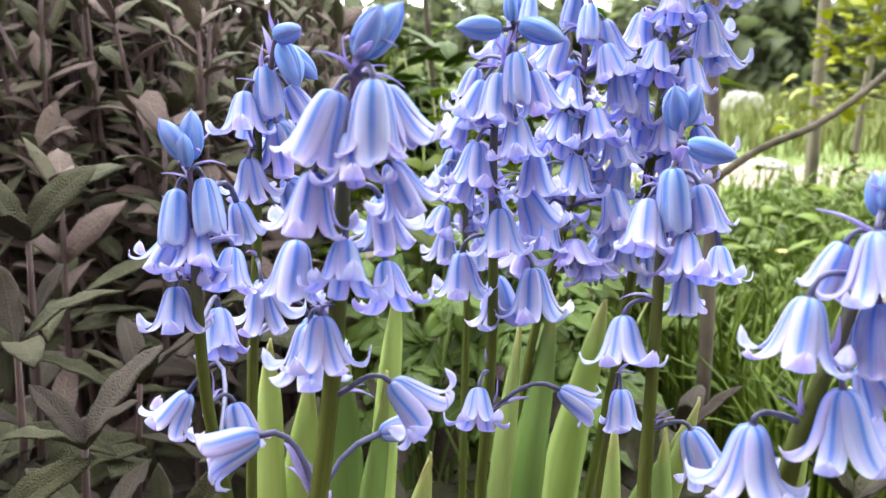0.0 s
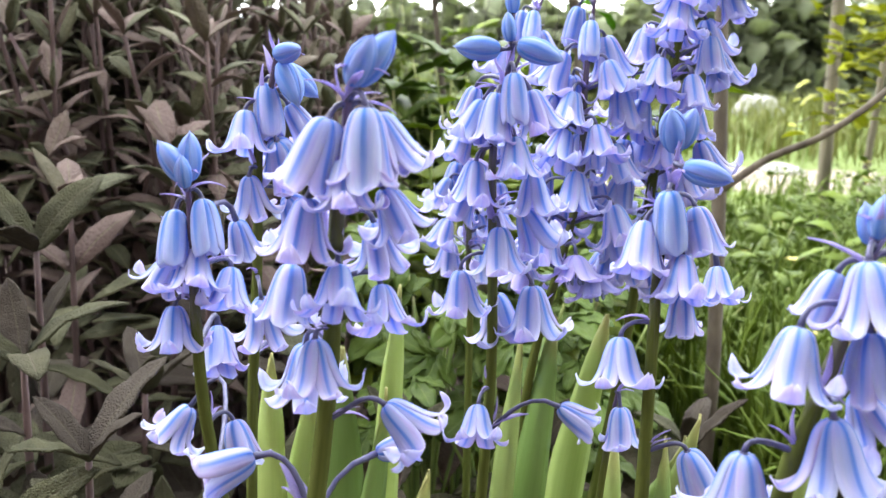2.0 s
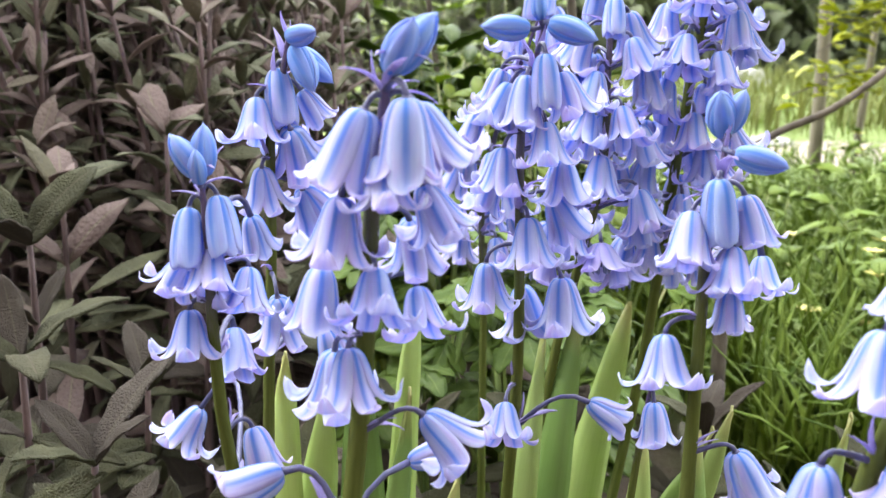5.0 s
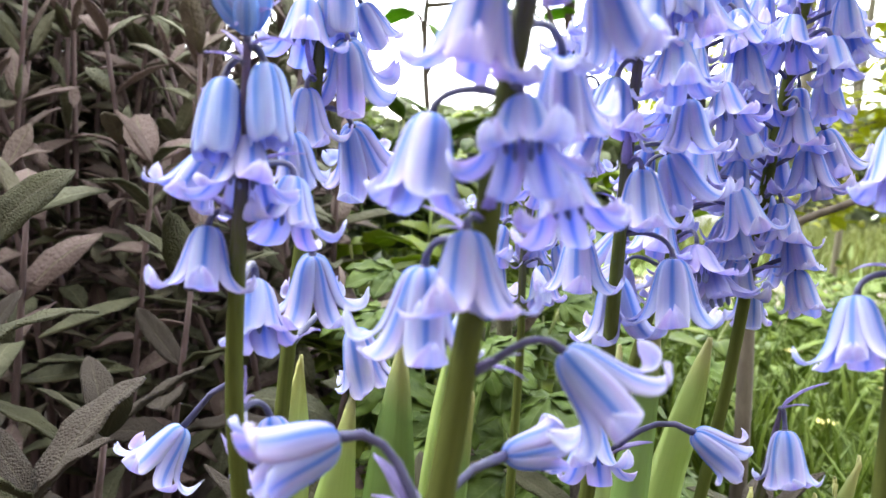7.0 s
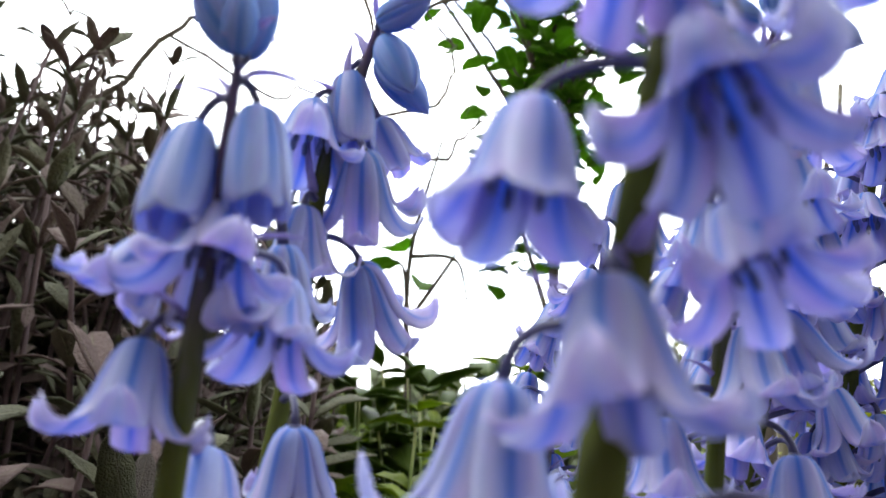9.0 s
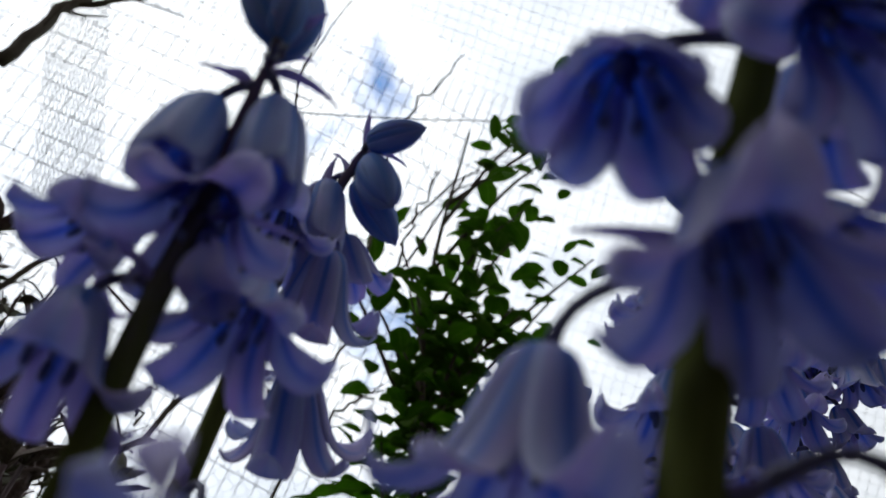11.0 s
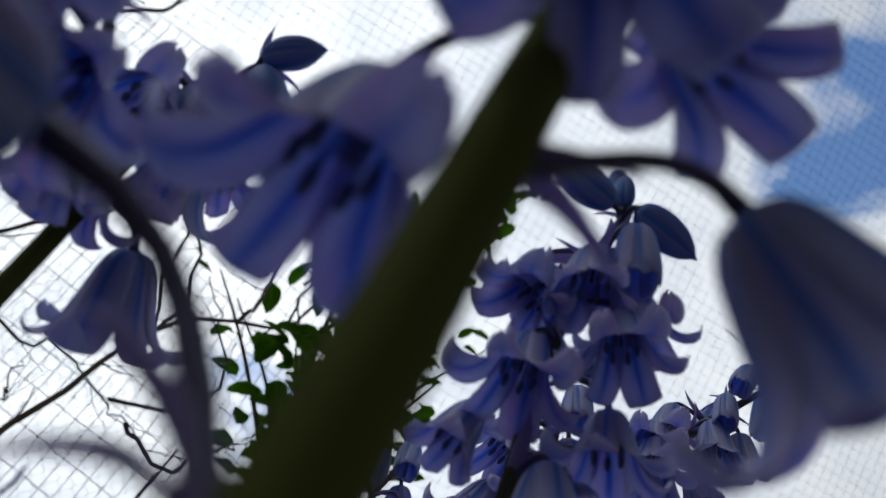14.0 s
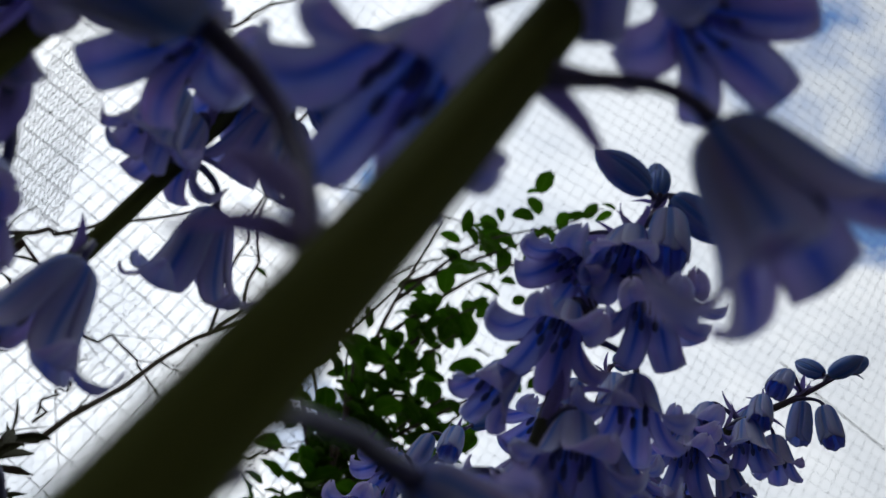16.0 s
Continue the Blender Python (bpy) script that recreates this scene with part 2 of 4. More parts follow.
ANTHER = plain_material("anther", (0.10, 0.12, 0.24), (0.22, 0.26, 0.36), 0.6, 900)
STRAP = strap_material()
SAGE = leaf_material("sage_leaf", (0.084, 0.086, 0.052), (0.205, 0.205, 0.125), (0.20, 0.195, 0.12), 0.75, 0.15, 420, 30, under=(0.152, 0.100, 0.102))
# same sage for the near leaves, with shade put into a darker base colour
SAGE_NEAR_SHADED = leaf_material("shaded_near_sage_leaf", (0.031, 0.032, 0.014), (0.076, 0.075, 0.037), (0.092, 0.078, 0.057), 0.8, 0.15, 55, 2.5, plum=(0.047, 0.034, 0.031))
SAGE_STEM = plain_material("sage_stem", (0.09, 0.06, 0.065), (0.18, 0.12, 0.125), 0.7, 220, (1, 1, 0.2))
APPLE = leaf_material("sapling_leaf", (0.11, 0.24, 0.022), (0.24, 0.42, 0.055), (0.34, 0.48, 0.13), 0.5, 0.72, 0, 40)
WEED = leaf_material("weed_leaf", (0.070, 0.125, 0.012), (0.175, 0.235, 0.028), (0.25, 0.33, 0.05), 0.6, 0.38, 0, 30)
MEADOW = leaf_material("meadow_blade", (0.115, 0.135, 0.030), (0.25, 0.265, 0.075), (0.28, 0.30, 0.10), 0.6, 0.35, 0, 3)
SHRUB = leaf_material("shrub_leaf", (0.13, 0.20, 0.020), (0.29, 0.36, 0.045), (0.36, 0.42, 0.10), 0.5, 0.55, 0, 40)
HERB = leaf_material("herb_leaf", (0.050, 0.098, 0.011), (0.125, 0.190, 0.028), (0.17, 0.23, 0.06), 0.5, 0.4, 0, 60)
YELLOWISH = leaf_material("young_leaf", (0.34, 0.38, 0.03), (0.54, 0.55, 0.06), (0.56, 0.57, 0.12), 0.5, 0.45, 0, 20)
BARK = plain_material("bark", (0.06, 0.045, 0.035), (0.17, 0.14, 0.11), 0.85, 120, (1, 1, 0.25), 0.6, 0.002)
WIRE = plain_material("rusty_wire", (0.05, 0.045, 0.04), (0.12, 0.10, 0.09), 0.7, 90)
# surface of the added light-blocking wall; its tone sets the front fill
SHADE_WALL = plain_material("shade_wall_plaster", (0.15, 0.125, 0.11), (0.24, 0.205, 0.18), 0.9, 30)
NETTING = plain_material("netting", (0.10, 0.11, 0.12), (0.18, 0.19, 0.20), 0.6, 90)
HEDGE = leaf_material("hedge_leaf", (0.24, 0.27, 0.17), (0.40, 0.43, 0.29), (0.34, 0.38, 0.24), 0.6, 0.62, 0, 2)
STONE = plain_material("pale_stone", (0.24, 0.23, 0.22), (0.40, 0.385, 0.37), 0.85, 14)
POST = plain_material("weathered_post", (0.10, 0.085, 0.06), (0.20, 0.17, 0.12), 0.85, 60, (1, 1, 0.1), 0.5, 0.002)
YELLOW = plain_material("yellow_petal", (0.65, 0.55, 0.12), (0.8, 0.75, 0.3), 0.6, 200, through=0.3)


def ground_material():
    m = Mat("soil_and_turf", 0.95)
    p = m.coords("Object")
    crumbs = m.noise(p, 60, 8, 0.65)
    soil = m.mix(crumbs, (0.035, 0.024, 0.017), (0.11, 0.08, 0.058))
    turf = m.mix(m.noise(p, 9, 6), (0.10, 0.15, 0.03), (0.20, 0.25, 0.06))
    y = m.node("ShaderNodeSeparateXYZ")
    m.link(p, y.inputs[0])
    patch = m.math("ADD", m.math("ADD", m.math("MULTIPLY", y.outputs[1], 0.55), m.math("MULTIPLY", y.outputs[0], 0.9)), m.math("MULTIPLY", m.noise(p, 4, 4), 0.5))
    return m.colour(m.mix(m.ramp(patch, (0.75, (0, 0, 0)), (1.0, (1, 1, 1))), soil, turf)).bump(crumbs, 0.8, 0.01).m


GROUND = ground_material()
PATHWAY = plain_material("dry_dirt", (0.19, 0.145, 0.115), (0.29, 0.235, 0.19), 0.95, 25, bump=0.5, deep=0.006)


# ---- mesh tools ----
def mesh(name, verts, faces, material, uv=None, smooth=True):
    me = bpy.data.meshes.new(name)
    me.from_pydata([tuple(v) for v in np.asarray(verts).tolist()], [], [tuple(f) for f in faces])
    me.materials.append(material)
    if smooth:
        me.shade_smooth()
    if uv is not None:
        layer = me.uv_layers.new(name="uv")
        index = np.empty(len(me.loops), int)
        me.loops.foreach_get("vertex_index", index)
        layer.data.foreach_set("uv", np.asarray(uv, np.float32)[index].ravel())
    return me


def sheet(points, thick):
    """A closed thin solid over an n x m x 3 grid of points; gives verts, faces, uv."""
    n, m = points.shape[:2]
    along, across = np.gradient(points, axis=0), np.gradient(points, axis=1)
    normal = np.cross(along, across)
    normal /= np.maximum(np.linalg.norm(normal, axis=2, keepdims=True), 1e-12)
    verts = np.concatenate([(points + normal * thick / 2).reshape(-1, 3), (points - normal * thick / 2).reshape(-1, 3)])
    k = n * m
    faces = []
    for i in range(n - 1):
        for j in range(m - 1):
            a = i * m + j
            faces.append((a, a + m, a + m + 1, a + 1))
            faces.append((k + a, k + a + 1, k + a + m + 1, k + a + m))
    rim = [j for j in range(m)] + [i * m + m - 1 for i in range(1, n)] + [(n - 1) * m + j for j in range(m - 2, -1, -1)] + [i * m for i in range(n - 2, 0, -1)]
    faces += [(a, b, k + b, k + a) for a, b in zip(rim, rim[1:] + rim[:1])]
    u, v = np.meshgrid(np.linspace(0, 1, m), np.linspace(0, 1, n))
    uv = np.stack([u, v], 2).reshape(-1, 2)
    return verts, faces, np.concatenate([uv, uv])


def smooth_line(points, count):
    """A curve through the points, evenly sampled."""
    p = np.asarray(points, float)
    p = np.vstack([2 * p[0] - p[1], p, 2 * p[-1] - p[-2]])
    out = []
    for t in np.linspace(0, len(p) - 3 - 1e-9, count):
        i, f = int(t), t - int(t)
        a, b, c, d = p[i : i + 4]
        out.append(0.5 * (2 * b + (c - a) * f + (2 * a - 5 * b + 4 * c - d) * f * f + (3 * b - a - 3 * c + d) * f**3))
    return np.array(out)


def tube(line, radii, sides=8):
    """A closed tube along a line; gives verts, faces, uv (v runs along it)."""
    line, n = np.asarray(line, float), len(line)
    radii = np.broadcast_to(radii, n)
    tangent = np.gradient(line, axis=0)
    tangent /= np.maximum(np.linalg.norm(tangent, axis=1, keepdims=True), 1e-12)
    side = np.cross(tangent[0], (0.31, 0.87, 0.38))
    verts, uv = [], []
    for i in range(n):
        side = side - tangent[i] * (side @ tangent[i])
        side /= np.linalg.norm(side)
        other = np.cross(tangent[i], side)
        for j in range(sides):
            a = 2 * math.pi * j / sides
            verts.append(line[i] + radii[i] * (math.cos(a) * side + math.sin(a) * other))
            uv.append((abs(2 * j / sides - 1), i / (n - 1)))
    faces = [(i * sides + j, i * sides + (j + 1) % sides, (i + 1) * sides + (j + 1) % sides, (i + 1) * sides + j) for i in range(n - 1) for j in range(sides)]
    faces += [tuple(range(sides - 1, -1, -1)), tuple((n - 1) * sides + j for j in range(sides))]
    return np.array(verts), faces, np.array(uv)


class Heap:
    """Gathers many solids into one mesh."""

    def __init__(self):
        self.v, self.f, self.u, self.n = [], [], [], 0

    def add(self, solid, m=None):
        verts, faces, uv = solid
        if m is not None:
            a = np.array(m)
            verts = verts @ a[:3, :3].T + a[:3, 3]
        self.v.append(verts)
        self.u.append(uv)
        self.f += [tuple(i + self.n for i in f) for f in faces]
        self.n += len(verts)

    def mesh(self, name, material, smooth=True):
        return mesh(name, np.concatenate(self.v), self.f, material, np.concatenate(self.u), smooth)


def part(name, me, parent, m=None, label=""):
    ob = new(name, me)
    ob.parent = parent
    if m is not None:
        ob.matrix_basis = m
    return tagged(ob, label)


def thing(name, at, label, category, group="", kind=""):
    ob = new(name)
    ob.location = at
    ob.empty_display_size = 0.02
    return tagged(ob, label, category, group, kind)


def frame_of(origin, forward, normal, scale=1.0):
    """A pose with x along forward and z near normal."""
    x = Vector(forward).normalized()
    y = Vector(normal).cross(x)
    y = y.normalized() if y.length > 1e-6 else x.orthogonal().normalized()
    z = x.cross(y)
    m = Matrix((x, y, z)).transposed().to_4x4()
    return Matrix.Translation(origin) @ m @ Matrix.Scale(scale, 4)


def leaf_solid(length, width, droop, fold, tip=1.0, wave=0.0, seed=0, n=9, m=5, thick=0.0005, wide_at=0.45):
    """A leaf from the origin along x: width across y, drooping towards -z, folded along its midrib."""
    rng = np.random.default_rng(seed)
    v, u = np.linspace(0, 1, n), np.linspace(-1, 1, m)
    half = width / 2 * np.clip(np.sin(math.pi * v ** (math.log(0.5) / math.log(wide_at))), 0, 1) ** (0.75 * tip) + width * 0.02
    phase = rng.uniform(0, 6.28)
    grid = np.zeros((n, m, 3))
    bend = v * droop
    x = np.concatenate([[0], np.cumsum(np.cos((bend[1:] + bend[:-1]) / 2))]) * length / (n - 1)
    z = -np.concatenate([[0], np.cumsum(np.sin((bend[1:] + bend[:-1]) / 2))]) * length / (n - 1)
    for j, s in enumerate(u):
        grid[:, j, 0] = x
        grid[:, j, 1] = s * half * math.cos(fold)
        grid[:, j, 2] = z + abs(s) * half * math.sin(fold) + wave * half * abs(s) * np.sin(v * 17 + phase + s)
    return sheet(grid, thick)


# ---- setting: ground, path ----
def ground_height(x, y):
    far = min(1.0, max(0.0, (math.hypot(x, y - 0.3) - 0.6) / 4))
    return 0.012 * noise.noise((x * 3, y * 3, 0.3)) + 0.05 * far * noise.noise((x * 0.4, y * 0.4, 2.1))


def make_ground():
    steps = np.concatenate([np.linspace(0, 4, 41), [5, 7, 10, 15, 25, 45, 90, 200, 500]])
    axis = np.concatenate([-steps[:0:-1], steps])
    n = len(axis)
    verts = [(x, y, ground_height(x, y) if abs(x) < 12 and abs(y) < 12 else 0) for y in axis for x in axis]
    faces = [(j * n + i, j * n + i + 1, (j + 1) * n + i + 1, (j + 1) * n + i) for j in range(n - 1) for i in range(n - 1)]
    tagged(new("ground", mesh("ground", verts, faces, GROUND)), "bare brown garden soil turning into rough green turf", "ground", kind="structure")
    xs, ys = np.linspace(-9, 9, 61), np.linspace(0, 1, 5)
    verts = []
    for b in ys:
        for x in xs:
            y = 2.55 + 0.06 * x + b * 1.0 + 0.07 * noise.noise((x * 1.7, b * 3, 5))
            verts.append((x, y, ground_height(x, y) + 0.012 - 0.02 * (b in (0, 1))))
    faces = [(j * 61 + i, j * 61 + i + 1, (j + 1) * 61 + i + 1, (j + 1) * 61 + i) for j in range(4) for i in range(60)]
    tagged(new("path", mesh("path", verts, faces, PATHWAY)), "pale dry dirt path crossing the grass", "path", kind="structure")


make_ground()


def make_shade_wall():
    """An added wall, never in view, that blocks sky light from behind the camera."""
    verts = [(x, y, z) for x in (-6, 6) for y in (-1.3, -1.1) for z in (-0.1, 2.6)]
    faces = [(0, 1, 3, 2), (4, 6, 7, 5), (0, 4, 5, 1), (2, 3, 7, 6), (1, 5, 7, 3), (0, 2, 6, 4)]
    tagged(new("wall_south", mesh("wall_south", verts, faces, SHADE_WALL, smooth=False)), "plain brown wall added out of view to block light", "wall", kind="structure")


make_shade_wall()

# ---- bluebells ----
SHAPES = {
    0: [(0.05, 0), (0.16, -0.07), (0.24, -0.26), (0.255, -0.48), (0.22, -0.7), (0.12, -0.9), (0.015, -1.0)],
    1: [(0.06, 0), (0.15, -0.05), (0.215, -0.20), (0.255, -0.45), (0.275, -0.70), (0.275, -0.88), (0.26, -1.0)],
    2: [(0.06, 0), (0.165, -0.04), (0.24, -0.16), (0.295, -0.36), (0.335, -0.57), (0.375, -0.76), (0.43, -0.90), (0.505, -0.98), (0.57, -0.99)],
    3: [(0.06, 0), (0.17, -0.04), (0.25, -0.155), (0.315, -0.345), (0.37, -0.54), (0.435, -0.72), (0.52, -0.865), (0.62, -0.955), (0.72, -0.978), (0.795, -0.94), (0.82, -0.875)],
    4: [(0.06, 0), (0.18, -0.04), (0.30, -0.15), (0.41, -0.32), (0.55, -0.48), (0.73, -0.58), (0.90, -0.57), (1.0, -0.48)],
}
WIDTHS = ([0, 0.1, 0.25, 0.42, 0.58, 0.72, 0.84, 0.92, 0.97, 1], [0.42, 0.62, 0.86, 1.0, 1.0, 0.93, 0.80, 0.62, 0.40, 0.10])


def tepal_mesh(kind, inner, seed, material):
    """One of six blades of a bell: fluted above, spreading below, its tip rolled outwards more or less."""
    rng = np.random.default_rng(100 * kind + 10 * seed + inner)
    n, m = 19, 7
    line = smooth_line(SHAPES[kind], n)
    v = np.linspace(0, 1, n)
    wide = (0.25 if kind else 0.22) * np.interp(v, *WIDTHS) * (0.84 if inner else 1.0)
    if kind < 2:
        wide = wide * 1.12
    curl, twist = rng.uniform(0.35, 1.5), rng.uniform(-0.22, 0.22)
    wide = wide * rng.uniform(0.92, 1.08)
    lean, ripple = rng.uniform(-0.05, 0.05), rng.uniform(0.008, 0.026)
    r = line[:, 0] - (0.022 if inner else -0.006) * np.minimum(1, v * 4) * (v < 0.9 if kind == 0 else 1)
    z = line[:, 1].copy()
    if kind > 1:
        late = np.clip((v - 0.45) / 0.55, 0, 1) ** 1.7
        r = r + 0.18 * (curl - 0.95) * late
        z = z + 0.15 * (curl - 0.95) * late
        if curl > 0.85:
            roll = np.clip((v - 0.82) / 0.18, 0, 1) ** 1.4 * min(1.0, 2.2 * (curl - 0.85))
            r, z = r - 0.055 * roll, z + 0.13 * roll
    grid = np.zeros((n, m, 3))
    flare = np.clip((v - 0.5) / 0.5, 0, 1) * (kind > 1)
    for j, s in enumerate(np.linspace(-1, 1, m)):
        a = np.clip(s * wide / np.maximum(r, 0.12), -0.80, 0.80) + twist * v**2
        keel = 0.016 * math.exp(-((s / 0.32) ** 2)) * np.sin(math.pi * np.clip(v * 1.15, 0, 1)) - 0.020 * s * s * (1 - flare) * np.minimum(1, v * 5)
        rr = np.maximum(r + keel, 0.004)
        grid[:, j, 0] = rr * np.cos(a)
        grid[:, j, 1] = rr * np.sin(a)
        rise = 0.055 * flare * s * s + ripple * (0.25 + flare) * v * np.sin(v * 15 + s * 4 + 2 * seed) * abs(s)
        grid[:, j, 2] = z + rise + lean * s * v
        grid[:, j, :2] *= (1 + 0.8 * rise)[:, None]
    verts, faces, uv = sheet(grid[:, ::-1], 0.012)
    return mesh("tepal", verts, faces, material, uv)


def stamen_mesh():
    heap = Heap()
    heap.add(tube(smooth_line([(0.06, 0, -0.06), (0.17, 0, -0.3), (0.19, 0, -0.56)], 5), 0.014, 5))
    heap.add(tube(smooth_line([(0.19, 0, -0.53), (0.195, 0, -0.60), (0.19, 0, -0.68), (0.185, 0, -0.75)], 6), [0.012, 0.036, 0.042, 0.04, 0.032, 0.008], 6))
    return heap.mesh("stamen", ANTHER)


def heart_mesh(material):
    """The receptacle, ovary and style of a flower."""
    heap = Heap()
    heap.add(tube([(0, 0, 0.03), (0, 0, 0.0), (0, 0, -0.03), (0, 0, -0.06)], [0.05, 0.075, 0.085, 0.06], 8))
    heap.add(tube([(0, 0, -0.05), (0, 0, -0.14), (0, 0, -0.25), (0, 0, -0.3), (0, 0, -0.45), (0, 0, -0.58)], [0.05, 0.085, 0.07, 0.025, 0.016, 0.02], 6))
    return heap.mesh("flower", material)


TEPALS = {(k, i, s): tepal_mesh(k, i, s, (BUD, YOUNG)[k] if k < 2 else PETAL) for k in SHAPES for i in (0, 1) for s in range(7)}
FADED_TEPALS = {(k, i, s): tepal_mesh(k, i, s, FADED) for k in (3, 4) for i in (0, 1) for s in range(2)}
STAMEN, HEART = stamen_mesh(), heart_mesh(STALKLET)
BRACTS = [mesh("bract", *(lambda s: (s[0], s[1]))(leaf_solid(1, 0.19, d, 0.45, 1.3, 0.1, k, 9, 5, 0.02, 0.3)), BRACT) for k, d in enumerate((0.6, 1.3, -0.8))]
LONG_BRACT = mesh("bract", *leaf_solid(1, 0.27, 0.5, 0.4, 1.2, 0.1, 4, 11, 5, 0.02, 0.4)[:2], BRACT)


def add_flower(plant, origin, kind, top, mouth, node, rng, faded=False, stamens=True):
    """One flower or bud with its tepals and stamens, its pedicel and bract, as parts of a plant."""
    top, mouth, node = Vector(top), Vector(mouth), Vector(node)
    way = (mouth - top)
    low, high = ((0.008, 0.0145), (0.0105, 0.0165), (0.0105, 0.0172), (0.0105, 0.0165), (0.010, 0.0145))[kind]
    size = min(high, max(low, way.length * (1.0 if kind < 2 else 1.03)))
    way.normalize()
    turn = Vector((0, 0, -1)).rotation_difference(way).to_matrix().to_4x4()
    m = Matrix.Translation(top - origin) @ turn @ pose(0, 0, 0, 0, 0, rng.uniform(0, 60)) @ Matrix.Scale(size, 4)
    flower = part("bud" if kind == 0 else "flower", HEART, plant, m)
    table = FADED_TEPALS if faded else TEPALS
    for k in range(6):
        part("tepal", table[(kind, k % 2, int(rng.integers(2 if faded else 7)))], flower, pose(0, 0, 0, 0, 0, 60 * k + rng.uniform(-3, 3)))
        if kind > 1 and stamens:
            part("stamen", STAMEN, flower, pose(0, 0, 0, 0, 0, 60 * k + 5))
    gap = (top - node).length
    out = Vector((top.x - node.x, top.y - node.y, 0))
    rise = 0.45 if gap < 0.009 else 0.12
    start = node + (out * 0.35 if kind else (top - node) * 0.4) + Vector((0, 0, rise * gap if kind else 0))
    long = kind and gap > 0.0165
    if long:
        start = node + out * 0.05 - Vector((0, 0, 0.08 * gap))
    curve = [tuple((1 - f) ** 3 * node + 3 * (1 - f) ** 2 * f * start + 3 * (1 - f) * f * f * (top - way * gap * (0.57 if long else 0.45)) + f**3 * top - origin) for f in np.linspace(0, 1, 9)]
    part("pedicel", mesh("pedicel", *tube(curve, np.interp(np.linspace(0, 1, 9), [0, 0.15, 0.8, 1], [0.00095, 0.00070, 0.00055, 0.00075]) * (1.3 if long else 1.0), 7)[:2], STALKLET), plant)
    if out.length < 1e-5:
        out = Vector((rng.uniform(-1, 1), rng.uniform(-1, 1), 0))
    side = out.normalized()
    if long:
        part("bract", LONG_BRACT, plant, frame_of(node - origin, Vector(curve[5]) - (node - origin), (0, 0, 1), min(gap * 0.85, 0.017)), "long narrow lilac bract")
    for k in range(1 if kind == 0 or long else 2):
        lean = side + Vector((rng.uniform(-0.5, 0.5), rng.uniform(-0.5, 0.5), rng.uniform(0.7, 2.0)))
        part("bract", BRACTS[int(rng.integers(3))], plant, frame_of(node - origin, lean, (0, 0, 1), rng.uniform(0.0085, 0.0145) * (0.72 if kind == 0 else 1 - 0.3 * k)))


def nearest_on(line, z):
    i = int(np.argmin(np.abs(line[:, 2] - z)))
    return line[i]


def make_bluebell(stem, bells, thick, seed, label, tall=0.0):
    """A flowering bluebell stalk: stem points and flowers in millimetres."""
    rng = np.random.default_rng(seed)
    line = smooth_line(np.array(stem, float)[::-1] / 1000, 60)
    origin = Vector((line[0][0], line[0][1], 0))
    plant = thing("bluebell", origin, label, "flower", "bluebell stalks")
    v = np.linspace(0, 1, 60)
    radii = thick * np.interp(v, [0, 0.5, 0.75, 0.93, 1], [1.25, 1.1, 0.85, 0.5, 0.32])
    part("stem", mesh("stem", *[a for a in (lambda s: (s[0] - np.array(origin), s[1]))(tube(line, radii, 12))], STEM, tube(line, radii, 12)[2]), plant)
    top_z = line[-1][2]
    for kind, top, mouth, node in bells:
        top, mouth = np.array(top) / 1000, np.array(mouth) / 1000
        if node is None:
            lift = 0.0005 if kind == 0 else 0.0015
            node = nearest_on(line, min(top[2] + lift, top_z))
        else:
            node = nearest_on(line, node[2] / 1000)
        add_flower(plant, origin, kind, top, mouth, node, rng)
    return plant


def make_raceme(stem, length, count, thick, seed, label, faded=0, buds=3, young=5):
    """A bluebell stalk seen further off: flowers set round the stem in a loose spiral."""
    rng = np.random.default_rng(seed)
    line = smooth_line(np.array(stem, float)[::-1] / 1000, 60)
    origin = Vector((line[0][0], line[0][1], 0))
    plant = thing("bluebell", origin, label, "flower", "bluebell stalks")
    radii = thick * np.interp(np.linspace(0, 1, 60), [0, 0.5, 0.75, 0.93, 1], [1.25, 1.1, 0.85, 0.5, 0.32])
    solid = tube(line, radii, 10)
    part("stem", mesh("stem", solid[0] - np.array(origin), solid[1], STEM, solid[2]), plant)
    top_z = line[-1][2]
    for k in range(count):
        f = k / (count - 1)
        node = Vector(nearest_on(line, top_z - length * f**0.9))
        a = 2.4 * k + rng.uniform(-0.4, 0.4)
        side = Vector((math.cos(a), math.sin(a), 0))
        kind = 0 if k < buds else 1 if k < buds + young else int(rng.choice([2, 3, 3]))
        reach = (0.006 + 0.008 * min(1, f * 2)) * rng.uniform(0.8, 1.25)
        if kind == 0:
            top = node + side * 0.002 + Vector((0, 0, 0.003))
            mouth = top + (side * 0.7 + Vector((0, 0, 0.9 - 0.35 * k))).normalized() * 0.012
        else:
            top = node + side * reach + Vector((0, 0, rng.uniform(-0.002, 0.003)))
            mouth = top + (side * rng.uniform(0.1, 0.5) + Vector((0, 0, -1))).normalized() * rng.uniform(0.0130, 0.0150)
        old = faded and k >= count - faded
        add_flower(plant, origin, 4 if old else kind, top, mouth, node, rng, faded=bool(old))
    return plant


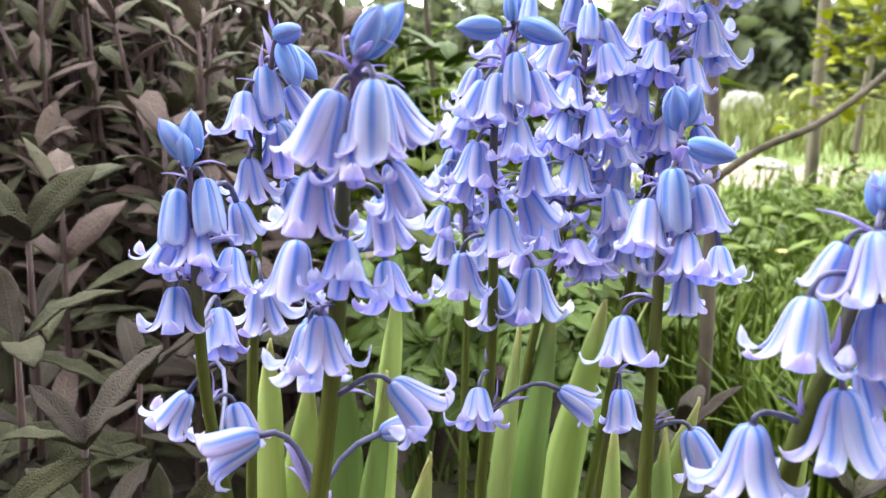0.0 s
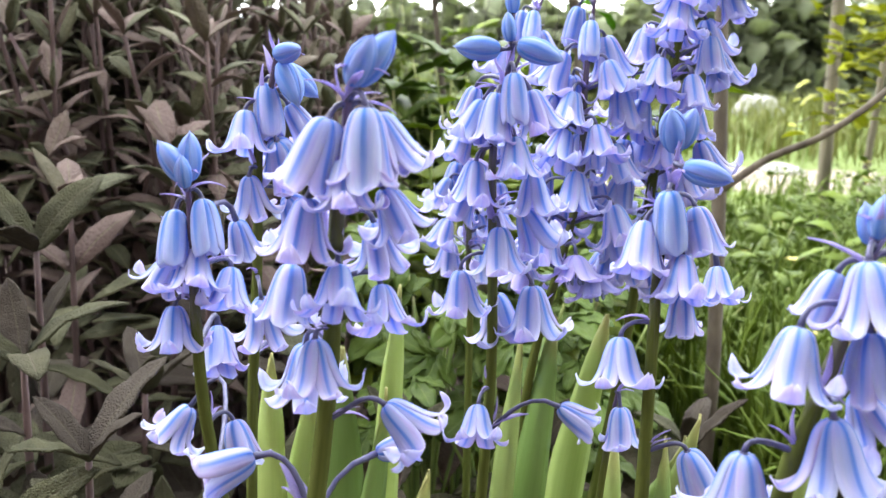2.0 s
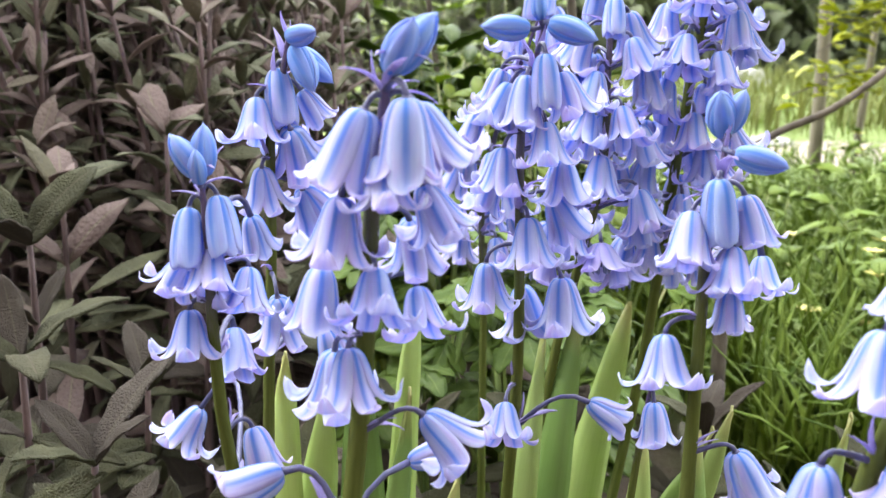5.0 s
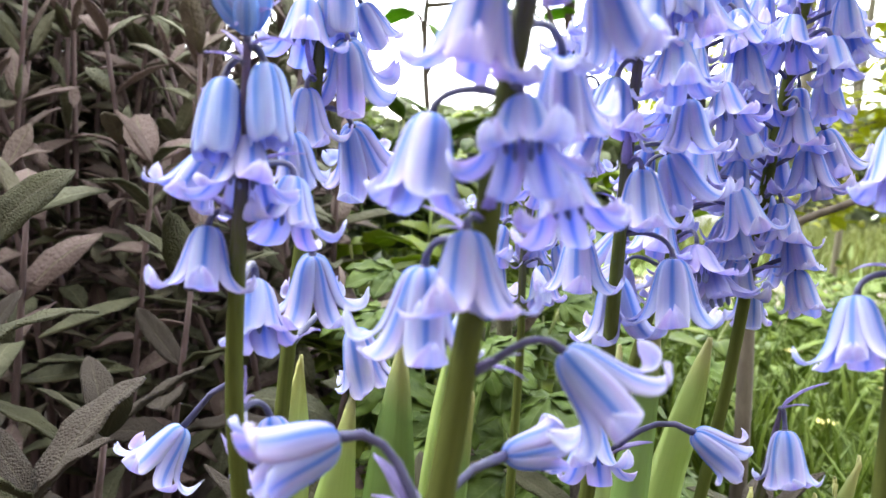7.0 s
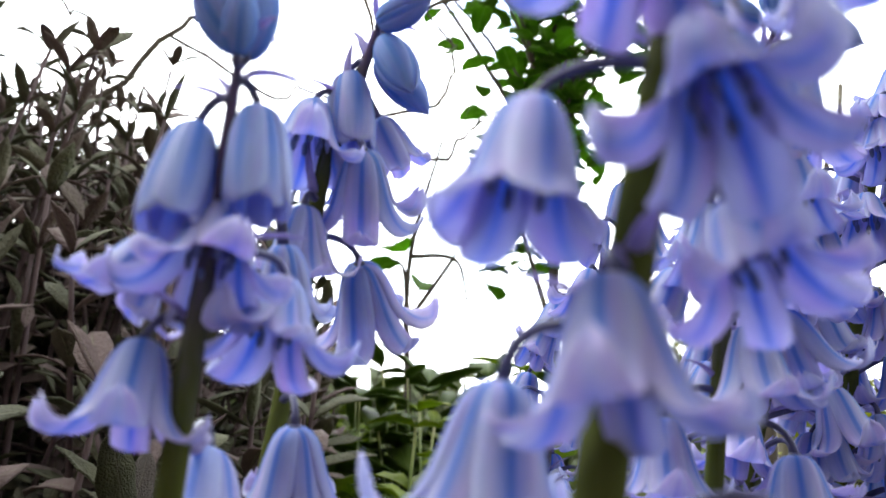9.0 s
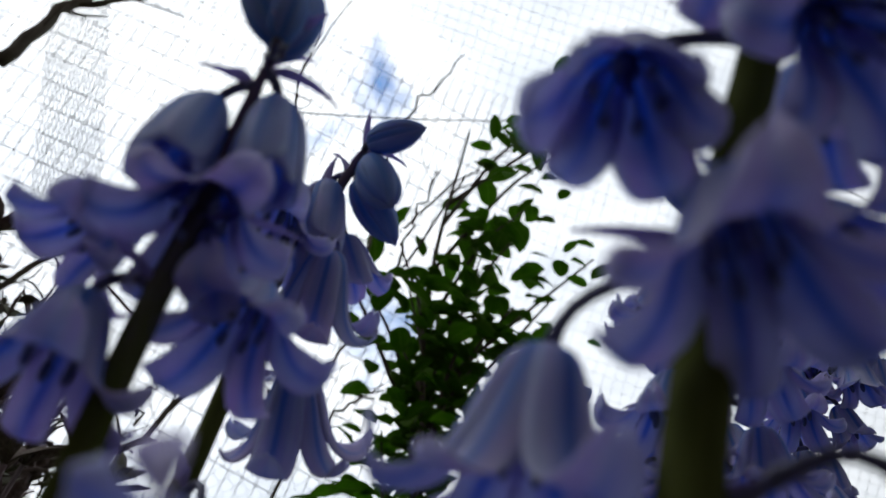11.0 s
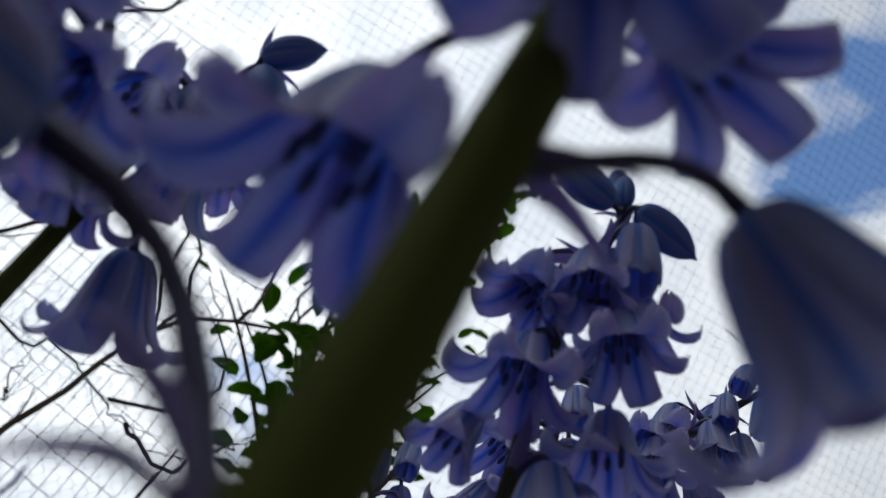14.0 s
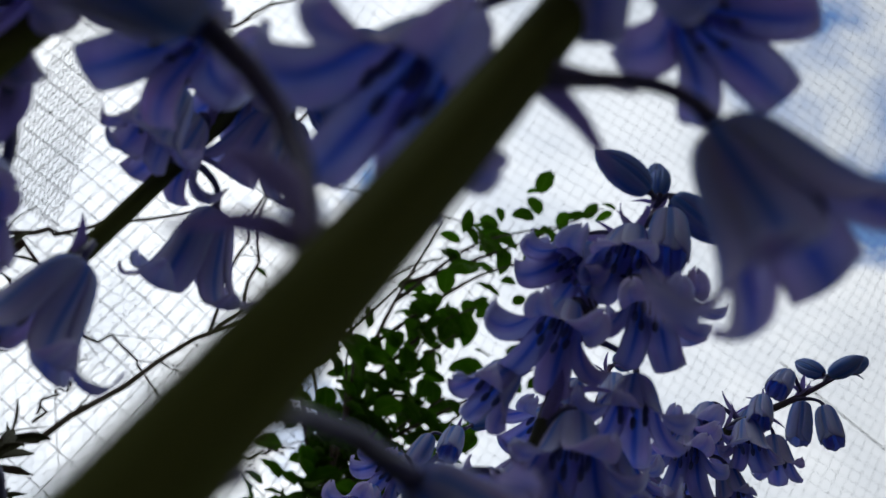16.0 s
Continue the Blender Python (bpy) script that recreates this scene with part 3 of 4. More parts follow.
STEM_A = [(-60.6, 225.5, 322), (-60.7, 227, 300), (-61.4, 229.8, 280), (-61.8, 236.4, 250), (-57.8, 247.6, 200), (-52.9, 261, 140), (-50, 268.8, 70), (-46.6, 278.3, -15)]
BELLS_A = [
    (0, (-59.5, 222.6, 322.1), (-66, 222, 331.9), None),
    (0, (-59.8, 224.6, 322.1), (-59, 224.3, 334.1), None),
    (0, (-59.8, 221.3, 320.8), (-60, 219.7, 328.8), None),
    (1, (-64.8, 227.8, 314), (-64.8, 223.2, 300.1), None),
    (1, (-57.8, 227.6, 317), (-55.6, 224.4, 303), None),
    (3, (-60.3, 228, 304.2), (-59.6, 223.1, 293.4), None),
    (3, (-67.5, 232.2, 301.5), (-71.6, 231.2, 293.4), None),
    (3, (-52.9, 234.5, 297.7), (-53.1, 230.1, 287.1), None),
    (3, (-66.9, 229.3, 288.1), (-66.9, 227.6, 276.7), None),
    (2, (-62.1, 250.6, 276), (-59.8, 242.6, 265.1), None),
    (3, (-89.8, 302.6, 229.1), (-97.3, 299.8, 217.1), (-60, 240, 238)),
    (2, (-56.4, 243.1, 250.1), (-52.5, 240, 238), (-60, 240, 253)),
    (2, (-56.7, 254.1, 307.1), (-55.4, 257.6, 296.6), None),
]
STEM_A2 = [(-47.5, 272, 356), (-50, 273, 345), (-54.3, 274, 330), (-56.2, 275, 290), (-58.8, 275, 250), (-60.6, 274.5, 200), (-61.3, 273.6, 140), (-61.7, 273.1, 70), (-62.2, 272.4, -15)]
BELLS_A2 = [
    (0, (-47.6, 270.2, 354.4), (-38.9, 262.9, 355.6), None),
    (0, (-47.5, 276.5, 351), (-37.3, 280, 342), None),
    (0, (-46.6, 272.5, 352.2), (-40.1, 267, 339.4), None),
    (1, (-52.2, 274.9, 345.7), (-49.9, 272.1, 329.2), None),
    (3, (-57.5, 271, 337.8), (-57.3, 268.3, 325.1), None),
    (2, (-46.2, 279.4, 339.5), (-40.6, 280.7, 330), None),
    (3, (-47.8, 269.4, 329.2), (-47.2, 278.3, 318.8), None),
    (3, (-56.5, 269.4, 318.1), (-56.5, 272.3, 306.8), None),
    (3, (-46.5, 277.7, 310.8), (-43.6, 287.1, 300.4), (0, 0, 313)),
    (3, (-52.5, 264, 281.1), (-52.1, 268.4, 268.1), (0, 0, 284)),
    (2, (-45.3, 304.2, 258.2), (-40.9, 304.5, 243.1), (0, 0, 259)),
]
STEM_B = [(-13.2, 184, 348), (-14.5, 186, 338), (-17, 190, 322), (-19, 195.5, 302), (-20.7, 198.3, 280), (-25.3, 196.2, 240), (-31.6, 193, 200), (-41, 188.3, 140), (-46, 186, 70), (-50, 185, -15)]
BELLS_B = [
    (0, (-13.1, 183, 346.9), (-8.3, 178.2, 355.9), None),
    (0, (-12.5, 183.7, 347.1), (-4.8, 183, 356.9), None),
    (2, (-17.5, 183.3, 340.3), (-22.4, 182.6, 325.9), None),
    (2, (-9.7, 178.9, 342.7), (-9.7, 179.6, 328.6), None),
    (3, (-8.5, 185, 341.3), (-4.1, 186.7, 329.8), None),
    (3, (-14.1, 180.5, 332.6), (-13.5, 178.5, 322.8), None),
    (3, (-22.5, 185.9, 324), (-24.1, 186.1, 312.1), None),
    (3, (-7.2, 189.1, 325.9), (-3.7, 191.6, 317.8), None),
    (3, (-10.4, 198.4, 317.3), (-8.9, 202.4, 307.9), None),
    (2, (-28.4, 197.5, 307.4), (-29.6, 192.9, 295.4), (0, 0, 312)),
    (3, (-16.7, 188.5, 309.6), (-16.5, 183.4, 300.1), None),
    (3, (-9.2, 202.1, 302), (-7.3, 197.5, 292.7), None),
    (3, (-22.6, 192.2, 291.9), (-21.8, 190.1, 280.5), None),
    (3, (-27.9, 208.7, 285.2), (-28.4, 210.2, 272), (0, 0, 289)),
    (3, (-7.5, 195.9, 275.6), (1.5, 195.4, 267.4), (0, 0, 267.5)),
    (2, (-39.1, 200.1, 260.0), (-51, 194.3, 256.2), (0, 0, 247)),
    (2, (-12.1, 219, 252.7), (-4, 223, 253.5), (0, 0, 233)),
]
STEM_C = [(22.2, 261.7, 357), (17.5, 268.1, 330), (18.5, 277.3, 290), (19.1, 284.7, 250), (17.1, 293.1, 200), (14.6, 303.2, 140), (13.1, 309.1, 70), (11.4, 316.2, -15)]
BELLS_C = [
    (0, (21.2, 260, 358.7), (20.2, 259.7, 366.3), None),
    (0, (21.9, 264.3, 366.6), (21.4, 264.7, 374.4), None),
    (0, (18.4, 259.2, 356.5), (5.7, 258.7, 357.2), None),
    (0, (23.1, 258.3, 358.1), (35.7, 257.7, 353.8), None),
    (1, (22.3, 256.3, 350), (23.2, 255.1, 335.9), None),
    (2, (17.9, 260.3, 344.4), (17.1, 259.5, 330.7), None),
    (2, (11.9, 270.9, 345.8), (9.5, 272.1, 337.3), None),
    (3, (14.2, 267.7, 342.1), (10.1, 268.1, 330.8), None),
    (3, (27.5, 264.3, 345.2), (31.6, 264.3, 333.5), None),
    (3, (23.1, 259, 332.2), (24.2, 257.5, 320.5), None),
    (3, (12.4, 266, 324.4), (11, 265.4, 311.7), None),
    (2, (10.5, 276.5, 315.4), (7, 277.4, 304.7), None),
    (3, (29.6, 268.4, 321), (30.5, 268.1, 309), None),
    (3, (27.8, 273.8, 309), (33.5, 273.9, 296.9), None),
    (3, (19.7, 266.3, 304.5), (20.6, 264.9, 291.1), None),
    (3, (8.3, 275.7, 288.7), (9.1, 275.4, 275.4), (13.8, 276, 295.3)),
    (3, (30.9, 274.7, 284.5), (32.1, 274.1, 269.2), (23.8, 277.5, 288)),
    (3, (20.3, 287, 278.3), (23, 288.3, 263.7), None),
    (3, (15, 276.7, 243.3), (14.7, 269.7, 232.8), (19.1, 284.9, 245.3)),
    (2, (42.3, 283.1, 240.8), (53, 282.6, 233.8), (21.3, 287.3, 229.9)),
]
STEM_E = [(62.2, 228, 331.5), (60.2, 228, 312), (59.2, 228, 300.4), (59.1, 228, 276.1), (59, 228, 247), (59, 228, 237.3), (58.8, 228, 179.3), (58.7, 228, 121.6), (58.5, 228, 64.2), (58.3, 228, -2.5)]
BELLS_E = [
    (0, (63.1, 234.5, 331.1), (59.6, 227.1, 341.7), None),
    (0, (63.9, 233.1, 331.9), (66, 229.6, 341.9), None),
    (0, (62.4, 222.7, 328.2), (73.5, 219.8, 325.3), None),
    (1, (59.8, 224.2, 322), (61.4, 224.3, 306.5), None),
    (2, (55.1, 227.2, 313.7), (53.4, 222.4, 300.9), None),
    (2, (67.7, 228.8, 317.4), (70.8, 226.8, 305.6), None),
    (3, (64.4, 224.3, 305.9), (63.2, 220.5, 294.9), None),
    (2, (65.9, 228.4, 294.5), (66.6, 229.2, 286.5), None),
    (3, (80.4, 248.5, 297.8), (80.3, 244.7, 288.6), None),
    (3, (50.8, 228.2, 282.8), (50.7, 224.6, 270.4), (0, 0, 286)),
    (2, (69.4, 224.7, 253.1), (75.2, 224, 240), (0, 0, 252)),
]
STEM_F = [(86.3, 172, 321.9), (84.3, 172, 310.2), (80.3, 172, 295.6), (76.4, 172, 281.1), (73.4, 172, 267.5), (67.3, 172, 209.5), (62.2, 172, 151.9), (58.2, 172, 94.7), (55.1, 172, 38.8), (55, 172, -0.8)]
BELLS_F = [
    (0, (84.8, 169.4, 321), (84.9, 169, 326.3), None),
    (0, (86.4, 174.5, 319), (85.3, 175, 323.8), None),
    (3, (82.2, 166, 317.5), (83.6, 165, 305.2), None),
    (2, (81.4, 176.3, 313.1), (78.7, 177, 305), None),
    (3, (70.9, 165.2, 305.2), (69.2, 164, 293), None),
    (2, (87.5, 172.8, 302.4), (89.3, 173, 289.1), None),
    (3, (79.3, 166, 287.4), (80.8, 165, 274.1), None),
    (3, (88.7, 177.9, 288.1), (93.5, 179, 280.4), None),
    (3, (64.5, 169.4, 278.5), (64.4, 169, 265.5), (72.4, 172, 278.2)),
    (2, (90.9, 172, 315.2), (94.4, 172, 304.3), None),
]
STEM_D = [(54, 330, 379), (52, 330, 347.8), (50.9, 330, 304.9), (37.2, 330, 242.7), (32.3, 330, 198.2), (28.3, 330, 140.2), (25.3, 330, 82.5), (22.4, 330, 24.9), (22.3, 330, -3.9)]
STEM_DD = [(138, 332, 437), (122, 335, 417), (104, 342, 396), (91, 348, 374), (84.5, 351, 322), (81, 352, 285), (76, 355, 230), (66, 358, 160), (52, 360, 80), (45, 360, -15)]
STEM_G = [(41.6, 400, 384.7), (13.3, 400, 301.8), (12.3, 400, 230.9), (12.2, 400, 166), (12.2, 400, 108), (12.1, 400, 50.2), (12.1, 400, -4.6)]
STEM_H = [(59.5, 274, 250), (59, 276, 240), (57, 279, 215), (54, 282, 170), (50, 284, 110), (47, 285, 50), (46, 285, -15)]
BELLS_H = [(2, (60.6, 273, 245.3), (61.5, 271, 232.4), (59.5, 274, 250))]
STRAPS = [
    (-59, 300, 249.9, -66, 300, 15),
    (-15, 325, 270, -27, 330, 12),
    (31.3, 320, 254.4, 19, 320, 9),
    (45, 330, 258.3, 27, 330, 14),
    (68.4, 350, 253.3, 47, 350, 16),
    (94.4, 300, 231.1, 74, 300, 13),
    (-0.1, 250, 231.6, -20, 250, 12),
    (98.4, 330, 209.6, 54, 330, 12),
    (-14.6, 270, 249.9, -30, 270, 11),
    (-44.5, 300, 240.2, -61, 300, 16),
    (-31.9, 290, 256.6, -36, 290, 18),
    (65.2, 300, 220.5, 58, 300, 12),
    (77.7, 280, 231.2, 79, 280, 12),
    (135.3, 300, 229, 130, 300, 14),
]
BLUE = "bluebell stalk with nodding lilac-blue bells"
make_bluebell(STEM_A, BELLS_A, 0.0017, 11, BLUE + ", three tight buds on top")
make_bluebell(STEM_A2, BELLS_A2, 0.0016, 12, BLUE + ", bent tip with one bud")
make_bluebell(STEM_B, BELLS_B, 0.0020, 13, "stout " + BLUE + " crowded all the way down")
make_bluebell(STEM_C, BELLS_C, 0.0018, 14, BLUE + ", buds spreading sideways on top")
make_bluebell(STEM_E, BELLS_E, 0.0017, 15, BLUE + ", a large bud pointing sideways")
make_bluebell(STEM_F, BELLS_F, 0.0019, 16, "leaning " + BLUE)
make_raceme(STEM_D, 0.105, 27, 0.0018, 21, "tall " + BLUE + ", the lowest faded", 4, 1, 2)
make_raceme(STEM_DD, 0.165, 46, 0.0018, 22, "tallest " + BLUE)
make_raceme(STEM_G, 0.115, 24, 0.0018, 23, BLUE + " behind the others", 0, 1, 2)
make_bluebell(STEM_H, BELLS_H, 0.0013, 24, "short thin bluebell stalk with one nodding lilac-blue bell")


STALKS = [ob for ob in scene.objects if ob.name.startswith("bluebell")]


def make_strap(tip_x, tip_y, tip_z, base_x, base_y, width, seed):
    """A bluebell's strap leaf, channelled, arching from the soil to its tip; it belongs to the nearest stalk."""
    rng = np.random.default_rng(seed)
    base, tip = np.array([base_x, base_y, -8]) / 1000, np.array([tip_x, tip_y, tip_z]) / 1000
    mid = base * 0.45 + tip * 0.55 + np.array([(base[0] - tip[0]) * 0.18, rng.uniform(-0.012, 0.012), 0.02])
    line = smooth_line([base, mid, tip], 20)
    v = np.linspace(0, 1, 20)
    half = width / 2000 * np.interp(v, [0, 0.3, 0.62, 0.82, 0.93, 1], [0.7, 1, 1, 0.74, 0.40, 0.06])
    turn = rng.uniform(-0.6, 0.6)
    across = np.array([math.cos(turn), math.sin(turn), 0])
    grid = np.zeros((20, 7, 3))
    for j, s in enumerate(np.linspace(-1, 1, 7)):
        grid[:, j] = line + (across * s)[None] * half[:, None]
        grid[:, j, 1] += 0.55 * half * s * s + 0.0010 * np.sin(v * 20 + s * 2 + seed)
        grid[:, j, 2] += 0.0012 * np.sin(v * 13 + s * 3 + seed)
    plant = min(STALKS, key=lambda ob: (ob.location.x - base[0]) ** 2 + (ob.location.y - base[1]) ** 2)
    verts, faces, uv = sheet(grid - np.array(plant.location), 0.0009)
    part("leaf", mesh("leaf", verts, faces, STRAP, uv), plant, None, "long pale green strap leaf")


for k, row in enumerate(STRAPS):
    make_strap(*row, seed=k)


def make_withered_leaf(at):
    """A small yellowed leaf caught among the flowers of the leaning stalk."""
    plant = min(STALKS, key=lambda ob: (ob.location.x - at[0]) ** 2 + (ob.location.y - at[1]) ** 2)
    solid = leaf_solid(0.013, 0.008, 0.7, 0.35, 1.0, 0.2, 2, 9, 5, 0.0005)
    m = frame_of(Vector(at) - plant.location, (0.2, -0.3, 1), (0, -1, 0.2))
    part("leaf", mesh("leaf", solid[0], solid[1], YELLOW, solid[2]), plant, m, "small yellowed withered leaf")


make_withered_leaf((0.0931, 0.1900, 0.2929))

# ---- purple sage ----
SAGE_LEAVES = [leaf_solid(1, w, d, f, 0.8, 0.12, k, 11, 5, 0.02, 0.5) for k, (w, d, f) in enumerate(((0.30, 0.5, 0.3), (0.35, 0.8, 0.2), (0.27, 0.25, 0.35), (0.32, 1.1, 0.15), (0.34, -0.2, 0.3)))]
SAGE_SIMPLE = [leaf_solid(1, w, d, f, 0.8, 0.12, k, 5, 3, 0.02, 0.5) for k, (w, d, f) in enumerate(((0.30, 0.5, 0.3), (0.35, 0.8, 0.2), (0.27, 0.25, 0.35), (0.32, 1.1, 0.15), (0.34, -0.2, 0.3)))]
SAGE_MESHES = [mesh("leaf", *s[:2], SAGE_NEAR_SHADED, s[2]) for s in SAGE_LEAVES]


def make_sage():
    """A purple sage bush: many upright shoots with pairs of pebbled leaves."""
    rng = np.random.default_rng(5)
    plant = thing("sage_bush", (-0.42, 0.85, 0), "purple sage bush with grey-green and plum felted leaves", "shrub")
    origin = Vector(plant.location)
    rest, single = Heap(), 0
    shoots = []
    for k in range(430):
        x, y = -0.085 - 1.3 * rng.random() ** 1.2, 0.62 + 0.6 * rng.random() ** 1.4
        top = float(np.interp(-x, [0.0, 0.03, 0.07, 0.15, 0.3, 0.5, 1.4], [0.22, 0.36, 0.42, 0.45, 0.53, 0.63, 0.68])) * rng.uniform(0.8, 1.03)
        if y > 0.8:
            top = 0.29 + (top - 0.29) * (y - 0.1) / 0.7
        if y < 0.72:
            top *= rng.uniform(0.65, 0.92)
        low = 0.39 + 0.2 * (y - 0.7)
        top = min(top, low + 0.28 * max(0.0, -x - 0.2) / 0.13) * rng.uniform(0.93, 1.0)
        if abs((x + 0.62) / 0.74) ** 3 + abs((y - 0.9) / 0.33) ** 3 + 0.35 * noise.noise((x * 6, y * 6, 4)) > 1.15:
            continue
        shoots.append((x, y, top, rng.uniform(-0.08, 0.08 if x < -0.17 else 0.01), rng.uniform(-0.08, 0.02), 0.046))
    for k in range(150):
        x, y = -0.27 - 0.55 * rng.random() ** 1.2, 0.80 + 0.4 * rng.random() ** 1.3
        top = min(0.50 + 0.18 * rng.random(), 0.36 + 0.25 * (y - 0.7) + 0.75 * (-x - 0.25))
        shoots.append((x, y, top, rng.uniform(-0.05, 0.05), rng.uniform(-0.06, 0.02), 0.048))
    for x, y, top in ((-0.155, 0.345, 0.20), (-0.20, 0.385, 0.225), (-0.26, 0.40, 0.215), (-0.225, 0.45, 0.26), (-0.30, 0.47, 0.275), (-0.17, 0.44, 0.19), (-0.10, 0.42, 0.15), (-0.37, 0.52, 0.30), (-0.04, 0.45, 0.16), (0.03, 0.47, 0.15), (-0.13, 0.36, 0.15), (-0.19, 0.33, 0.17), (0.12, 0.5, 0.14), (0.2, 0.46, 0.12), (-0.23, 0.36, 0.15), (-0.28, 0.44, 0.2), (-0.33, 0.56, 0.31), (-0.25, 0.54, 0.27), (-0.16, 0.52, 0.24), (-0.08, 0.55, 0.22), (-0.42, 0.6, 0.34), (-0.2, 0.58, 0.3), (0.0, 0.58, 0.2)):
        shoots.append((x, y, top, 0.02, -0.03, 0.062))
    shoots.sort(key=lambda s: s[1])
    for x, y, top, lx, ly, big in shoots:
        line = smooth_line([(x, y, 0), (x + lx * 0.3, y + ly * 0.3, top * 0.5), (x + lx, y + ly, top)], 13)
        solid = tube(line - np.array(origin), np.linspace(0.0035, 0.0014, 13), 6)
        part("stem", mesh("stem", solid[0], solid[1], SAGE_STEM, solid[2]), plant)
        low = 0.18 if y < 0.6 else 0.4 if y < 0.9 else 0.5
        pairs = int(top * (1 - low) * 1.2 / (0.030 if big > 0.05 else 0.021)) + 2
        a = rng.uniform(0, 3.14)
        for p in range(pairs):
            f = low + (1 - low) * p / max(1, pairs - 1)
            at = line[min(12, int(f * 12))]
            a += 1.57 + rng.uniform(-0.3, 0.3)
            for turn in (0, math.pi) if f < 0.99 else (0, 1.6, 3.2, 4.8):
                out = Vector((math.cos(a + turn), math.sin(a + turn), rng.uniform(-0.6, 0.9) if f < 0.9 else rng.uniform(0.8, 1.8)))
                size = big * rng.uniform(0.75, 1.25) * (1.1 - 0.4 * f)
                pick = int(rng.integers(5))
                m = frame_of(Vector(at) - origin, out, (rng.uniform(-0.5, 0.5), rng.uniform(-0.6, 0.2), 1), size)
                # the nearest 300 leaves take the copy with shade in its colour
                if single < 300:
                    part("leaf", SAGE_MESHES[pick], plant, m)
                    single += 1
                else:
                    rest.add(SAGE_SIMPLE[pick], m)
    tagged(part("foliage", rest.mesh("foliage", SAGE), plant), kind="stuff")


make_sage()

# ---- sapling behind the bluebells ----
APPLE_LEAVES = [leaf_solid(1, w, d, f, 0.85, 0.10, k, 9, 5, 0.012, 0.45) for k, (w, d, f) in enumerate(((0.55, 0.6, 0.25), (0.62, 0.9, 0.15), (0.5, 0.3, 0.35)))]


def make_sapling(base, height, limbs, leaf, count, seed, label, name="sapling", material=APPLE, trunk=0.007, lean=0.0, loose=0.020):
    rng = np.random.default_rng(seed)
    plant = thing(name, (base[0], base[1], 0), label, "tree", "young trees")
    origin = np.array([base[0], base[1], 0.0])
    meshes = [mesh("leaf", *s[:2], material, s[2]) for s in APPLE_LEAVES]
    stem = smooth_line([(0, 0, -0.03), (0.01 + 0.4 * lean, 0.01, height * 0.4), (-0.01 + 0.75 * lean, 0.02, height * 0.75), (0.015 + lean, 0.01, height)], 24)
    part("trunk", (lambda s: mesh("trunk", s[0], s[1], BARK, s[2]))(tube(stem, np.linspace(trunk, trunk * 0.25, 24), 8)), plant)
    rest, single = Heap(), 0
    for limb in limbs:
        start = stem[int(limb[0] * 23)]
        end = np.array(limb[1:4]) - origin
        mid = (start + end) / 2 + np.array([rng.uniform(-0.02, 0.02), rng.uniform(-0.02, 0.02), 0.03])
        line = smooth_line([start, mid, end], 12)
        part("branch", (lambda s: mesh("branch", s[0], s[1], BARK, s[2]))(tube(line, np.linspace(trunk * 0.5, trunk * 0.18, 12), 6)), plant)
        for k in range(int(count * limb[4])):
            f = rng.uniform(0.25, 1.02)
            at = Vector(line[min(11, int(f * 11))]) + Vector(rng.normal(0, loose, 3))
            a = rng.uniform(0, 6.28)
            m = frame_of(at, (math.cos(a), math.sin(a), rng.uniform(-0.3, 0.8)), (rng.uniform(-0.5, 0.5), rng.uniform(-0.5, 0.5), 1), leaf * rng.uniform(0.55, 1.2))
            if single < 300:
                part("leaf", meshes[int(rng.integers(3))], plant, m)
                single += 1
            else:
                rest.add(APPLE_LEAVES[int(rng.integers(3))], m)
    if rest.n:
        tagged(part("foliage", rest.mesh("foliage", material), plant), kind="stuff")
    return plant


make_sapling((0.16, 1.05), 1.15, [
    (0.33, 0.059, 1.055, 0.646, 1), (0.37, 0.106, 1.049, 0.704, 1), (0.42, 0.152, 1.04, 0.765, 1.1), (0.45, 0.098, 1.05, 0.807, 1.1),
    (0.49, 0.183, 1.033, 0.852, 1.1), (0.5, 0.228, 1.021, 0.875, 0.9), (0.54, 0.129, 1.045, 0.923, 1.1), (0.36, 0.16, 1.039, 0.684, 0.8),
    (0.71, 0.221, 1.023, 1.145, 1), (0.79, 0.243, 1.016, 1.245, 0.9), (0.84, 0.295, 0.997, 1.318, 0.8), (0.62, 0.183, 1.033, 1.027, 0.9),
    (0.56, 0.273, 1.006, 0.948, 0.9), (0.28, 0.075, 1.053, 0.59, 0.6), (0.47, 0.137, 1.043, 0.829, 1.1), (0.57, 0.167, 1.037, 0.961, 1),
    (0.44, 0.02, 1.05, 0.905, 0.9), (0.42, 0.045, 1.05, 0.845, 1), (0.40, 0.05, 1.05, 0.765, 0.9), (0.46, -0.045, 1.05, 0.86, 0.5), (0.5, -0.08, 1.05, 0.885, 0.35),
], 0.041, 25, 3, "young tree with fresh green leaves on thin branches", lean=-0.10, loose=0.026)
make_sapling((-0.03, 1.06), 0.66, [(0.6, 0.012, 1.05, 0.515, 0.12), (0.6, -0.066, 1.05, 0.50, 0.12), (0.7, 0.03, 1.05, 0.455, 0.08)], 0.056, 30, 4, "thin young tree with few round leaves", trunk=0.006)


